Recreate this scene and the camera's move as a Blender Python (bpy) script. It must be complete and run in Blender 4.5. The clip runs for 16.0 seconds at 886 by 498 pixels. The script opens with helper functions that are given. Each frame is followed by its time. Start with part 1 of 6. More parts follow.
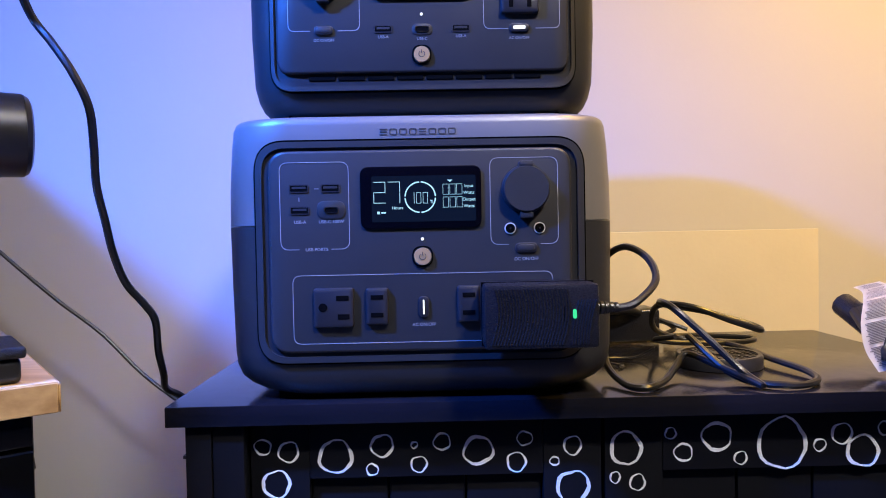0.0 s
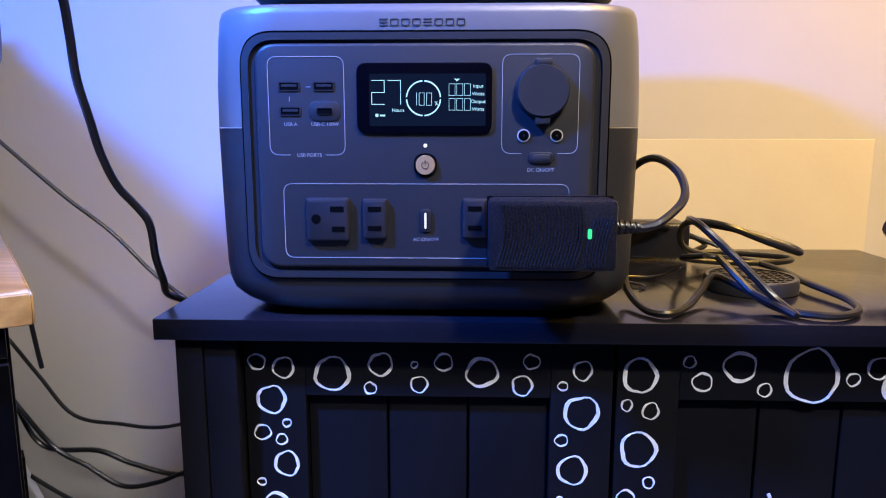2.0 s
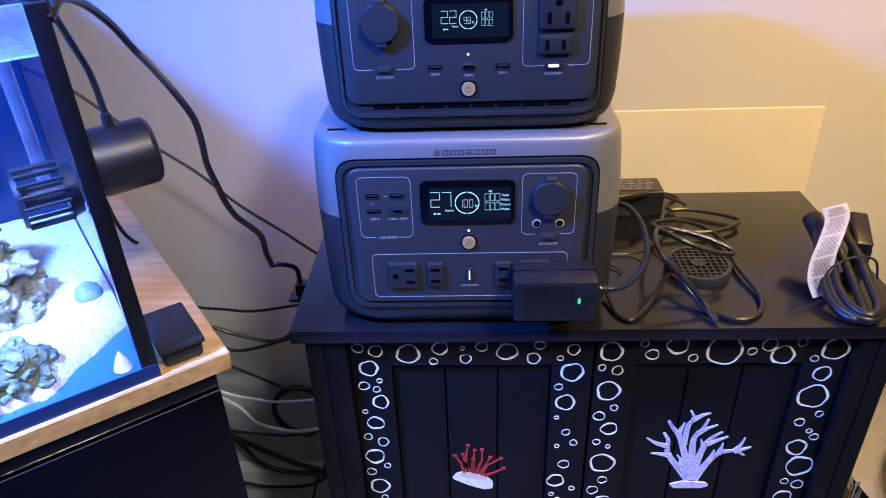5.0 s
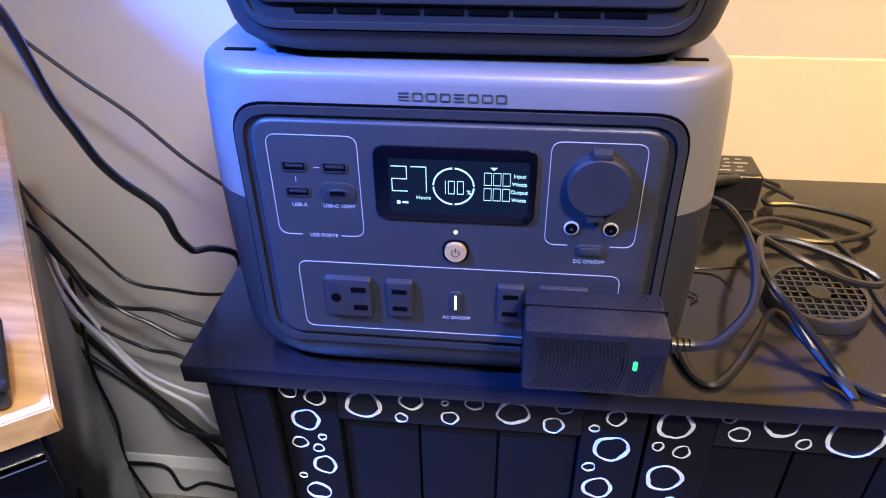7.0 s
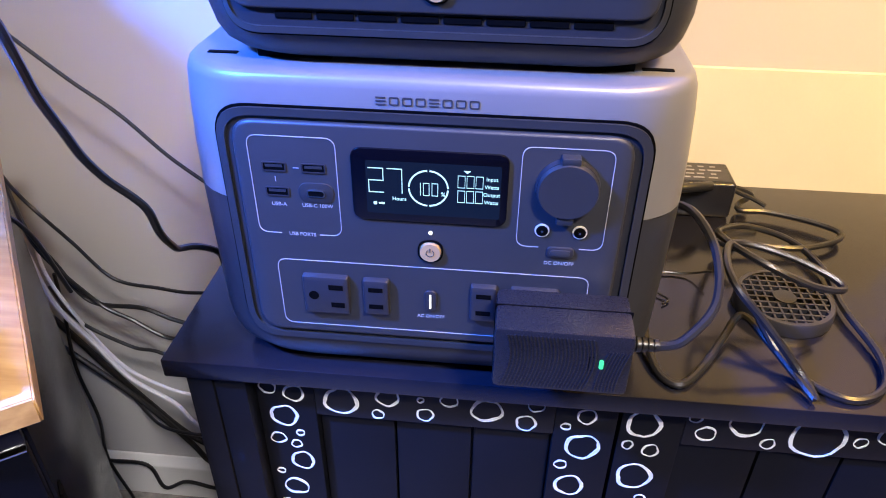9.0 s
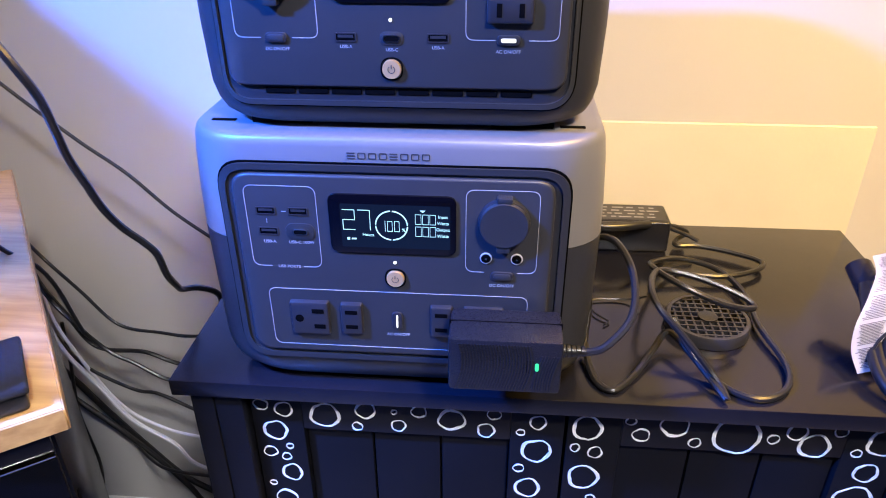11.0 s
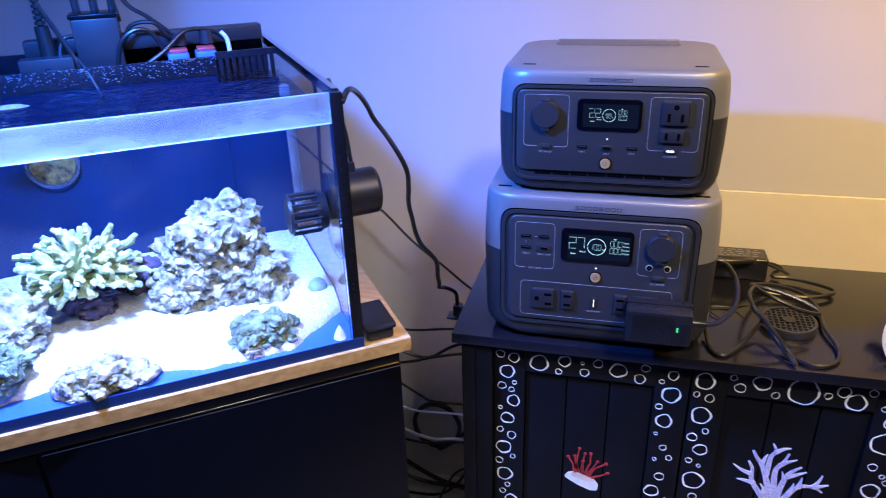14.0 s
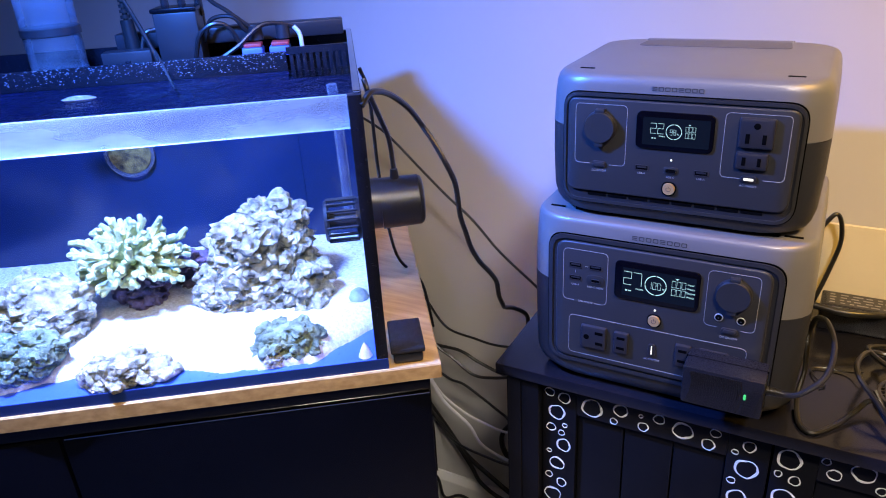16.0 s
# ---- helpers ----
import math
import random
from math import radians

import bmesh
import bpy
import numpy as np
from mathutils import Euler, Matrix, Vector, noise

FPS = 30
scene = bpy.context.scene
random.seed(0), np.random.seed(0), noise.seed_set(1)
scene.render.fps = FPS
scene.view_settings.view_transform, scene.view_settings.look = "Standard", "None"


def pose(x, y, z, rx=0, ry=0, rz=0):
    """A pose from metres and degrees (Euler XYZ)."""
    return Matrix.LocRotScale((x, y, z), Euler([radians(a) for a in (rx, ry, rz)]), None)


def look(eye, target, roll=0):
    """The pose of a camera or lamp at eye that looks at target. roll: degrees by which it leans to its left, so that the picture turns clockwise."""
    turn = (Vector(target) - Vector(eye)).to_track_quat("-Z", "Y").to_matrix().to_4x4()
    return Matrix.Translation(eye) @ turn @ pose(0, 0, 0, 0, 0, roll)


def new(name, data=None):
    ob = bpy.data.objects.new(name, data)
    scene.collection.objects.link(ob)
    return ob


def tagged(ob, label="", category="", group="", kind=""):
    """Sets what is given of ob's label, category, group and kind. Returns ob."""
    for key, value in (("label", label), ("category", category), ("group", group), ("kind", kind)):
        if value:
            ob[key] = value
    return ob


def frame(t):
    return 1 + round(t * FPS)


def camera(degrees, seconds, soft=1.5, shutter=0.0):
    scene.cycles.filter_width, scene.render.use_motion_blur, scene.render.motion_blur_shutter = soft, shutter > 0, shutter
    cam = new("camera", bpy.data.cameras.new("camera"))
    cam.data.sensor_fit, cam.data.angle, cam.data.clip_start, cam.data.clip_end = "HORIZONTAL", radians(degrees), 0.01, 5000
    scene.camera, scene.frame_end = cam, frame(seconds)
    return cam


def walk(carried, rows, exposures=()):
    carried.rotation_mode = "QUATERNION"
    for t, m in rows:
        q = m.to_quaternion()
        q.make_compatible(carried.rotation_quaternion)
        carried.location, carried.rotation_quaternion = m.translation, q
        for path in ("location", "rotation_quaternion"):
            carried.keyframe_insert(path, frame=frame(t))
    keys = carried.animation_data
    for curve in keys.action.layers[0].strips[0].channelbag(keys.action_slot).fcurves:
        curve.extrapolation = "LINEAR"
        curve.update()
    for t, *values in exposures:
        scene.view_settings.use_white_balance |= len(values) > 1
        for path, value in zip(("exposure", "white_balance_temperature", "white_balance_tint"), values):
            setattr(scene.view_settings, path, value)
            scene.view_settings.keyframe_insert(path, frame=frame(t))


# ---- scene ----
cam = camera(64.2, 16.0, soft=1.0, shutter=0.2)
PATH = [
    (0, (0.006, 0.014, 0.917), (0.039, 2.014, 0.869), -1.1),
    (0.5, (0.005, 0.014, 0.919), (0.03, 2.013, 0.867), -1.1),
    (1, (0.003, 0.015, 0.921), (0.023, 2.012, 0.83), -0.8),
    (1.5, (0.007, 0.018, 0.916), (-0.001, 2.012, 0.763), -0.5),
    (2, (0.026, 0.058, 0.922), (-0.041, 2.029, 0.59), -0.0),
    (2.5, (0.018, 0.034, 1.042), (-0.025, 1.956, 0.49), 1.1),
    (3, (-0.003, 0.007, 1.184), (-0.066, 1.809, 0.317), 0.3),
    (3.5, (0.001, -0.068, 1.247), (-0.054, 1.696, 0.306), -2.5),
    (4, (-0.007, -0.117, 1.268), (-0.044, 1.647, 0.326), -3.3),
    (4.2, (-0.008, -0.119, 1.265), (-0.048, 1.636, 0.308), -3.1),
    (6.3, (0.033, 0.145, 1.124), (-0.143, 1.819, 0.044), -1.3),
    (6.5, (0.029, 0.163, 1.116), (-0.152, 1.83, 0.026), -1.1),
    (7, (0.029, 0.183, 1.116), (-0.158, 1.832, -0.001), -0.8),
    (7.5, (0.03, 0.186, 1.107), (-0.145, 1.839, -0.005), -0.4),
    (8, (0.032, 0.185, 1.113), (-0.132, 1.842, 0.005), 0.0),
    (8.5, (0.034, 0.182, 1.115), (-0.126, 1.843, 0.012), 0.3),
    (9, (0.038, 0.173, 1.121), (-0.119, 1.83, 0.013), 0.6),
    (11.3, (0.068, 0.057, 1.166), (-0.081, 1.8, 0.196), -0.4),
    (11.5, (0.063, 0.006, 1.19), (-0.089, 1.741, 0.205), -0.3),
    (12, (0.034, -0.164, 1.246), (-0.1, 1.573, 0.263), -0.3),
    (12.5, (0.032, -0.263, 1.288), (-0.105, 1.491, 0.336), -0.3),
    (13, (0.043, -0.272, 1.286), (-0.134, 1.501, 0.379), -0.8),
    (13.5, (0.041, -0.275, 1.293), (-0.229, 1.498, 0.408), -1.1),
    (14, (0.019, -0.271, 1.294), (-0.45, 1.48, 0.449), -1.9),
    (14.5, (0.093, -0.189, 1.295), (-0.538, 1.514, 0.456), -2.3),
    (15, (0.121, -0.14, 1.282), (-0.639, 1.51, 0.446), -2.6),
    (15.5, (0.126, -0.134, 1.28), (-0.727, 1.47, 0.443), -3.1),
    (16, (0.126, -0.138, 1.28), (-0.781, 1.434, 0.44), -3.5),
]
EXPOSURES = [(0, -0.02, 6500, 11), (1.5, 0.08, 6500, 11), (2.5, 0.15, 6500, 11), (3.5, 0.0, 6500, 10), (4.2, -0.05, 6500, 10), (6.3, 0.35, 6450, 13), (7, 0.55, 6450, 15), (9.2, 0.64, 6400, 15), (11.5, 0.45, 6300, 12), (12.5, 0.05, 6650, 10), (13.5, -0.08, 6800, 9), (14.5, -0.22, 7150, 9), (16, -0.18, 7700, 10)]
walk(cam, [(t, look(eye, target, roll)) for t, eye, target, roll in PATH], EXPOSURES)

scene.render.film_transparent = False

# ---- world and lights ----
world = bpy.data.worlds.new("room_dark")
world.use_nodes = True
world.node_tree.nodes["Background"].inputs[0].default_value = (0.5, 0.45, 0.4, 1)
world.node_tree.nodes["Background"].inputs[1].default_value = 0.02
scene.world = world


def area_lamp(name, eye, target, power, color, size, size_y):
    data = bpy.data.lights.new(name, "AREA")
    data.shape, data.size, data.size_y = "RECTANGLE", size, size_y
    data.energy, data.color = power, color
    ob = new(name, data)
    ob.matrix_world = look(eye, target)
    return ob


TANK_LAMP = (-0.475, 0.21, 1.46)
blue = area_lamp("aquarium_blue_light", (-0.475, 0.21, 1.445), (-0.475, 0.211, 0.5), 47, (0.018, 0.155, 1.0), 0.09, 0.05)
white = area_lamp("aquarium_white_light", (-0.475, 0.21, 1.443), (-0.50, 0.32, 0.5), 2.1, (1.0, 0.96, 0.84), 0.09, 0.05)
white.data.spread = radians(80)
# Added warm lamp, out of view, for the yellow light on the right-hand wall.
ADDED_PENDANT = ((0.84, 0.30, 2.10), (0.60, 0.98, 0.80))
warm = area_lamp("added_warm_light", ADDED_PENDANT[0], ADDED_PENDANT[1], 12.6, (1.0, 0.58, 0.11), 0.30, 0.30)
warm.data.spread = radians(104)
# Added overhead fill, out of view, for the wall left of the cabinet.
room = area_lamp("added_ceiling_light", (0.0, -0.15, 2.34), (-0.34, 0.92, 0.30), 2.0, (1.0, 0.97, 0.95), 0.58, 0.38)
room.data.spread = radians(130)
# Added fill, out of view, to brighten the cabinet doors and front panels.
down = area_lamp("added_downlight", (0.60, -0.60, 2.41), (-0.02, 0.60, 0.42), 9.0, (1.0, 0.96, 0.93), 0.22, 0.22)
down.data.spread = radians(72)


# ---- materials ----
def mat(name, color, rough=0.5, metal=0.0, vary=0.12, scale=20.0, bump=0.0, bump_scale=200.0, emit=0.0, spec=0.5, coat=0.0, streak=None, second=None):
    """A surface with two scales of variation in colour and roughness, and a fine relief."""
    m = bpy.data.materials.new(name)
    m.use_nodes = True
    nt = m.node_tree
    p = nt.nodes["Principled BSDF"]
    p.inputs["Roughness"].default_value = rough
    p.inputs["Metallic"].default_value = metal
    p.inputs["Specular IOR Level"].default_value = spec
    p.inputs["Coat Weight"].default_value = coat
    if emit:
        p.inputs["Base Color"].default_value = (0.002, 0.002, 0.003, 1)
        p.inputs["Emission Color"].default_value = (*color, 1)
        p.inputs["Emission Strength"].default_value = emit
        return m
    tc = nt.nodes.new("ShaderNodeTexCoord")
    mp = nt.nodes.new("ShaderNodeMapping")
    if streak:
        mp.inputs["Scale"].default_value = streak
    nt.links.new(tc.outputs["Object"], mp.inputs["Vector"])
    coarse = nt.nodes.new("ShaderNodeTexNoise")
    coarse.inputs["Scale"].default_value = scale
    coarse.inputs["Detail"].default_value = 5
    nt.links.new(mp.outputs["Vector"], coarse.inputs["Vector"])
    fine = nt.nodes.new("ShaderNodeTexNoise")
    fine.inputs["Scale"].default_value = bump_scale
    fine.inputs["Detail"].default_value = 3
    nt.links.new(mp.outputs["Vector"], fine.inputs["Vector"])
    ramp = nt.nodes.new("ShaderNodeValToRGB")
    dark = [c * (1 - vary) for c in color]
    light = [min(1, c * (1 + vary)) for c in (second or color)]
    ramp.color_ramp.elements[0].position, ramp.color_ramp.elements[1].position = 0.3, 0.7
    ramp.color_ramp.elements[0].color, ramp.color_ramp.elements[1].color = (*dark, 1), (*light, 1)
    nt.links.new(coarse.outputs["Fac"], ramp.inputs["Fac"])
    nt.links.new(ramp.outputs["Color"], p.inputs["Base Color"])
    mr = nt.nodes.new("ShaderNodeMapRange")
    mr.inputs["To Min"].default_value, mr.inputs["To Max"].default_value = max(0.02, rough - 0.07), min(1, rough + 0.07)
    nt.links.new(fine.outputs["Fac"], mr.inputs["Value"])
    nt.links.new(mr.outputs["Result"], p.inputs["Roughness"])
    if bump:
        b = nt.nodes.new("ShaderNodeBump")
        b.inputs["Strength"].default_value = bump
        b.inputs["Distance"].default_value = 0.002
        nt.links.new(fine.outputs["Fac"], b.inputs["Height"])
        nt.links.new(b.outputs["Normal"], p.inputs["Normal"])
    return m


def clear(name, tint, film=0.0, film_color=(0.8, 0.9, 1.0), ripple=0.0, film_scale=30.0, ior=1.33):
    """Clear glass or water: see-through with gloss by Fresnel; film: how much cloudy haze covers it."""
    m = bpy.data.materials.new(name)
    m.use_nodes = True
    nt = m.node_tree
    nt.nodes.remove(nt.nodes["Principled BSDF"])
    out = nt.nodes["Material Output"]
    tr = nt.nodes.new("ShaderNodeBsdfTransparent")
    tr.inputs["Color"].default_value = (*tint, 1)
    gl = nt.nodes.new("ShaderNodeBsdfGlossy")
    gl.inputs["Roughness"].default_value = 0.03
    fr = nt.nodes.new("ShaderNodeFresnel")
    fr.inputs["IOR"].default_value = ior
    mix = nt.nodes.new("ShaderNodeMixShader")
    nt.links.new(fr.outputs["Fac"], mix.inputs["Fac"])
    nt.links.new(tr.outputs["BSDF"], mix.inputs[1])
    nt.links.new(gl.outputs["BSDF"], mix.inputs[2])
    last = mix
    tc = nt.nodes.new("ShaderNodeTexCoord")
    if ripple:
        wave = nt.nodes.new("ShaderNodeTexNoise")
        wave.inputs["Scale"].default_value = 38
        wave.inputs["Detail"].default_value = 3
        wave.inputs["Distortion"].default_value = 1.2
        nt.links.new(tc.outputs["Object"], wave.inputs["Vector"])
        b = nt.nodes.new("ShaderNodeBump")
        b.inputs["Strength"].default_value = ripple
        b.inputs["Distance"].default_value = 0.01
        nt.links.new(wave.outputs["Fac"], b.inputs["Height"])
        nt.links.new(b.outputs["Normal"], gl.inputs["Normal"])
        nt.links.new(b.outputs["Normal"], fr.inputs["Normal"])
    if film:
        mp = nt.nodes.new("ShaderNodeMapping")
        mp.inputs["Scale"].default_value = (0.35, 0.35, 1.6)
        nt.links.new(tc.outputs["Object"], mp.inputs["Vector"])
        n = nt.nodes.new("ShaderNodeTexNoise")
        n.inputs["Scale"].default_value = film_scale
        n.inputs["Detail"].default_value = 6
        nt.links.new(mp.outputs["Vector"], n.inputs["Vector"])
        mr = nt.nodes.new("ShaderNodeMapRange")
        mr.inputs["From Min"].default_value, mr.inputs["From Max"].default_value = 0.35, 0.7
        mr.inputs["To Min"].default_value, mr.inputs["To Max"].default_value = film * 0.45, film
        nt.links.new(n.outputs["Fac"], mr.inputs["Value"])
        df = nt.nodes.new("ShaderNodeBsdfDiffuse")
        df.inputs["Color"].default_value = (*film_color, 1)
        tl = nt.nodes.new("ShaderNodeBsdfTranslucent")
        tl.inputs["Color"].default_value = (*film_color, 1)
        both = nt.nodes.new("ShaderNodeMixShader")
        nt.links.new(df.outputs["BSDF"], both.inputs[1])
        nt.links.new(tl.outputs["BSDF"], both.inputs[2])
        mix2 = nt.nodes.new("ShaderNodeMixShader")
        nt.links.new(mr.outputs["Result"], mix2.inputs["Fac"])
        nt.links.new(mix.outputs["Shader"], mix2.inputs[1])
        nt.links.new(both.outputs["Shader"], mix2.inputs[2])
        last = mix2
    nt.links.new(last.outputs["Shader"], out.inputs["Surface"])
    return m


GLASS_SIDE = bpy.data.materials.new("thick_side_glass")
GLASS_SIDE.use_nodes = True
side_node = GLASS_SIDE.node_tree.nodes["Principled BSDF"]
side_node.inputs["Base Color"].default_value = (0.90, 0.96, 1.0, 1)
side_node.inputs["Transmission Weight"].default_value = 1.0
side_node.inputs["Roughness"].default_value = 0.0
side_node.inputs["IOR"].default_value = 1.30
WALL = mat("wall_paint", (0.52, 0.51, 0.49), 0.75, vary=0.03, scale=3, bump=0.04, bump_scale=220)
# Dark grey of the unseen walls, set to hold back bounced light.
WALL_GREY = mat("darkened_wall_paint", (0.16, 0.16, 0.155), 0.8, vary=0.05, scale=3, bump=0.12, bump_scale=260)
CEIL = mat("ceiling_paint", (0.55, 0.54, 0.53), 0.9, vary=0.03, scale=4, bump=0.2, bump_scale=120)
FLOOR = mat("floor_carpet", (0.22, 0.20, 0.18), 0.95, vary=0.25, scale=60, bump=0.6, bump_scale=500)
TRIM = mat("white_trim_paint", (0.74, 0.73, 0.70), 0.4, vary=0.04, scale=8, bump=0.05)
BLACK_PAINT = mat("black_cabinet_paint", (0.0055, 0.0055, 0.0068), 0.42, vary=0.25, scale=9, bump=0.06, bump_scale=90, spec=0.22)
BLACK_TOP = mat("black_lacquered_top", (0.008, 0.008, 0.012), 0.17, vary=0.25, scale=9, bump=0.04, bump_scale=90, spec=0.45)
BOARD = mat("pale_cream_board", (0.56, 0.50, 0.37), 0.6, vary=0.04, scale=12, bump=0.06, bump_scale=200)
WHITE_PAINT = mat("white_brush_paint", (0.85, 0.85, 0.83), 0.55, vary=0.08, scale=160, bump=0.35, bump_scale=700)
RED_PAINT = mat("red_brush_paint", (0.42, 0.035, 0.03), 0.5, vary=0.3, scale=120, bump=0.3, bump_scale=600)
CREAM_PAINT = mat("cream_brush_paint", (0.72, 0.60, 0.46), 0.55, vary=0.15, scale=70, bump=0.3, bump_scale=600)
LILAC_PAINT = mat("lilac_brush_paint", (0.55, 0.55, 0.78), 0.5, vary=0.12, scale=190, bump=0.3, bump_scale=600, second=(0.70, 0.70, 0.86))
PURPLE_PAINT = mat("mauve_brush_paint", (0.26, 0.16, 0.42), 0.5, vary=0.2, scale=190)
ORANGE_PAINT = mat("orange_brush_paint", (0.75, 0.27, 0.02), 0.5, vary=0.2, scale=90, bump=0.3, bump_scale=600)
SAND_PAINT = mat("parchment_brush_paint", (0.55, 0.45, 0.33), 0.6, vary=0.3, scale=60, bump=0.3, bump_scale=600)
# Silver plastic darkened to its shade inside the handle slot.
SILVER_SHADE = mat("shaded_grey_plastic", (0.10, 0.095, 0.095), 0.5, vary=0.05, scale=30)
SILVER = mat("silver_grey_plastic", (0.180, 0.175, 0.175), 0.36, metal=0.25, vary=0.03, scale=30, bump=0.06, bump_scale=2200)
DARK = mat("dark_grey_plastic", (0.019, 0.020, 0.023), 0.46, vary=0.06, scale=30, bump=0.14, bump_scale=2400)
PANEL = mat("charcoal_panel_plastic", (0.027, 0.028, 0.032), 0.40, vary=0.05, scale=25, bump=0.10, bump_scale=2600)
# Near black for shade painted into slots and gaps, and for small black parts.
GROOVE = mat("black_gap_shade_and_trim", (0.0012, 0.0012, 0.0016), 0.7, vary=0.1, spec=0.05)
SOCKET = mat("black_socket_plastic", (0.020, 0.020, 0.024), 0.36, vary=0.1, bump=0.05, bump_scale=1500)
PRINT = mat("pale_grey_print", (0.32, 0.32, 0.33), 0.6, vary=0.05)
LOGO = mat("dark_grey_print", (0.03, 0.03, 0.035), 0.5, vary=0.05)
SCREEN = mat("black_screen_glass", (0.002, 0.002, 0.004), 0.06, vary=0.1, spec=0.35)
GOLD = mat("champagne_button", (0.60, 0.38, 0.17), 0.38, metal=0.4, vary=0.05, scale=60)
CHROME = mat("bright_metal", (0.72, 0.72, 0.72), 0.14, metal=1.0, vary=0.06, scale=30)
GLOW_ICE = mat("ice_blue_glow", (0.40, 0.76, 1.0), emit=1.25)
LCD = mat("backlit_dark_glass", (0.10, 0.26, 0.80), 0.06, emit=0.028, spec=0.3)
NICKEL = mat("satin_nickel", (0.80, 0.80, 0.80), 0.42, metal=0.55, vary=0.04)
GLOW_WHITE = mat("white_glow", (0.9, 0.95, 1.0), emit=1.6)
GLOW_GREEN = mat("green_glow", (0.05, 0.9, 0.35), emit=1.0)
CHARGER = mat("ribbed_black_plastic", (0.011, 0.011, 0.014), 0.28, vary=0.1, scale=30, bump=0.08, bump_scale=1500)
RUBBER = mat("black_cable_rubber", (0.012, 0.012, 0.013), 0.33, vary=0.15, scale=40, bump=0.08, bump_scale=900)
WHITE_CABLE = mat("white_cable_plastic", (0.62, 0.62, 0.66), 0.4, vary=0.06)
YELLOW_CABLE = mat("yellow_cable_plastic", (0.62, 0.46, 0.05), 0.4, vary=0.06)
PAPER = mat("white_paper_tag", (0.72, 0.70, 0.68), 0.7, vary=0.05, scale=40)
INK = mat("grey_ink", (0.25, 0.24, 0.25), 0.7, vary=0.1)
WOOD = mat("pale_birch_wood", (0.41, 0.25, 0.10), 0.40, vary=0.13, scale=10, bump=0.06, bump_scale=120, streak=(1.5, 12, 12), second=(0.49, 0.33, 0.15))
STAND = mat("satin_black_laminate", (0.0020, 0.0024, 0.0042), 0.22, spec=0.32, vary=0.2, scale=6, bump=0.03, bump_scale=200)
TANK_BLACK = mat("black_silicone_edge", (0.006, 0.007, 0.012), 0.25, vary=0.2)
# Clear edge glass, painted the lit blue that shows through it.
BASE_BAND = mat("glass_edge_showing_blue", (0.012, 0.035, 0.16), 0.15, vary=0.15, scale=12)
# Black acrylic; the blue lamp light and water haze are in the colour.
REAR = mat("blue_lit_black_acrylic", (0.004, 0.018, 0.055), 0.22, vary=0.35, scale=5)
# Bare floor glass, coloured by the blue light that falls on it.
BASE_BLUE = mat("blue_lit_glass_floor", (0.02, 0.10, 0.55), 0.3, vary=0.15, scale=12)
SAND = mat("white_aragonite_sand", (0.62, 0.63, 0.62), 0.9, vary=0.25, scale=260, bump=0.9, bump_scale=900)
ROCK = mat("pale_reef_rock", (0.055, 0.052, 0.030), 0.9, vary=0.35, scale=75, bump=1.0, bump_scale=260, second=(0.40, 0.38, 0.27))
ROCK_GREEN = mat("green_tinged_reef_rock", (0.05, 0.075, 0.040), 0.9, vary=0.35, scale=80, bump=1.0, bump_scale=260, second=(0.20, 0.25, 0.15))
ROCK_PURPLE = mat("purple_reef_rock", (0.10, 0.07, 0.11), 0.9, vary=0.4, scale=40, bump=1.0, bump_scale=260)
CORAL = mat("cream_green_coral", (0.34, 0.40, 0.18), 0.75, vary=0.12, scale=90, bump=0.6, bump_scale=700, second=(0.48, 0.54, 0.28))
SHELLY = mat("white_shell", (0.65, 0.60, 0.52), 0.4, vary=0.2, scale=120)
SNAIL = mat("grey_green_shell", (0.18, 0.26, 0.25), 0.6, vary=0.3, scale=120, bump=0.5, bump_scale=500)
PUMP = mat("dark_slate_plastic", (0.012, 0.013, 0.016), 0.38, vary=0.08, bump=0.05, bump_scale=1500)
FELT = mat("black_felt", (0.012, 0.013, 0.018), 0.95, vary=0.3, scale=300, bump=1.0, bump_scale=1600)
ALGAE = mat("brown_gold_algae", (0.035, 0.02, 0.006), 0.8, vary=0.6, scale=110, bump=0.8, bump_scale=500, second=(0.16, 0.11, 0.025))
RED_PLASTIC = mat("red_plastic", (0.50, 0.05, 0.05), 0.4, vary=0.1)
BLUE_PLASTIC = mat("blue_plastic", (0.04, 0.16, 0.60), 0.4, vary=0.1)
SALT = mat("salt_crust", (0.17, 0.18, 0.21), 0.8, vary=0.3, scale=200, bump=1.0, bump_scale=700)
DRUM_WRAP = mat("purple_drum_lacquer", (0.085, 0.022, 0.14), 0.2, vary=0.35, scale=7, coat=0.6)
DRUM_HEAD = mat("cream_drum_skin", (0.70, 0.62, 0.45), 0.5, vary=0.08, scale=14, bump=0.15, bump_scale=300)
LAMP_GLOW = mat("warm_diffuser", (1.0, 0.85, 0.70), emit=1.2)
TANK_GLOW = mat("blue_white_leds", (0.25, 0.45, 1.0), emit=8.0)
GLASS = clear("clear_tank_glass", (0.93, 0.97, 1.0), ior=1.25)
# Cloudy film stands in for bright reflections in the glass above the water.
GLASS_BAND = clear("reflection_clouded_glass", (0.85, 0.92, 1.0), film=0.40, film_color=(0.62, 0.82, 0.95), film_scale=26, ior=1.3)
WATER = clear("rippled_water", (0.38, 0.45, 0.62), ripple=0.9, ior=1.33)
JAR = clear("hazy_clear_plastic", (0.8, 0.88, 1.0), film=0.16, ior=1.35)

# ---- building helpers ----
BASE = {}


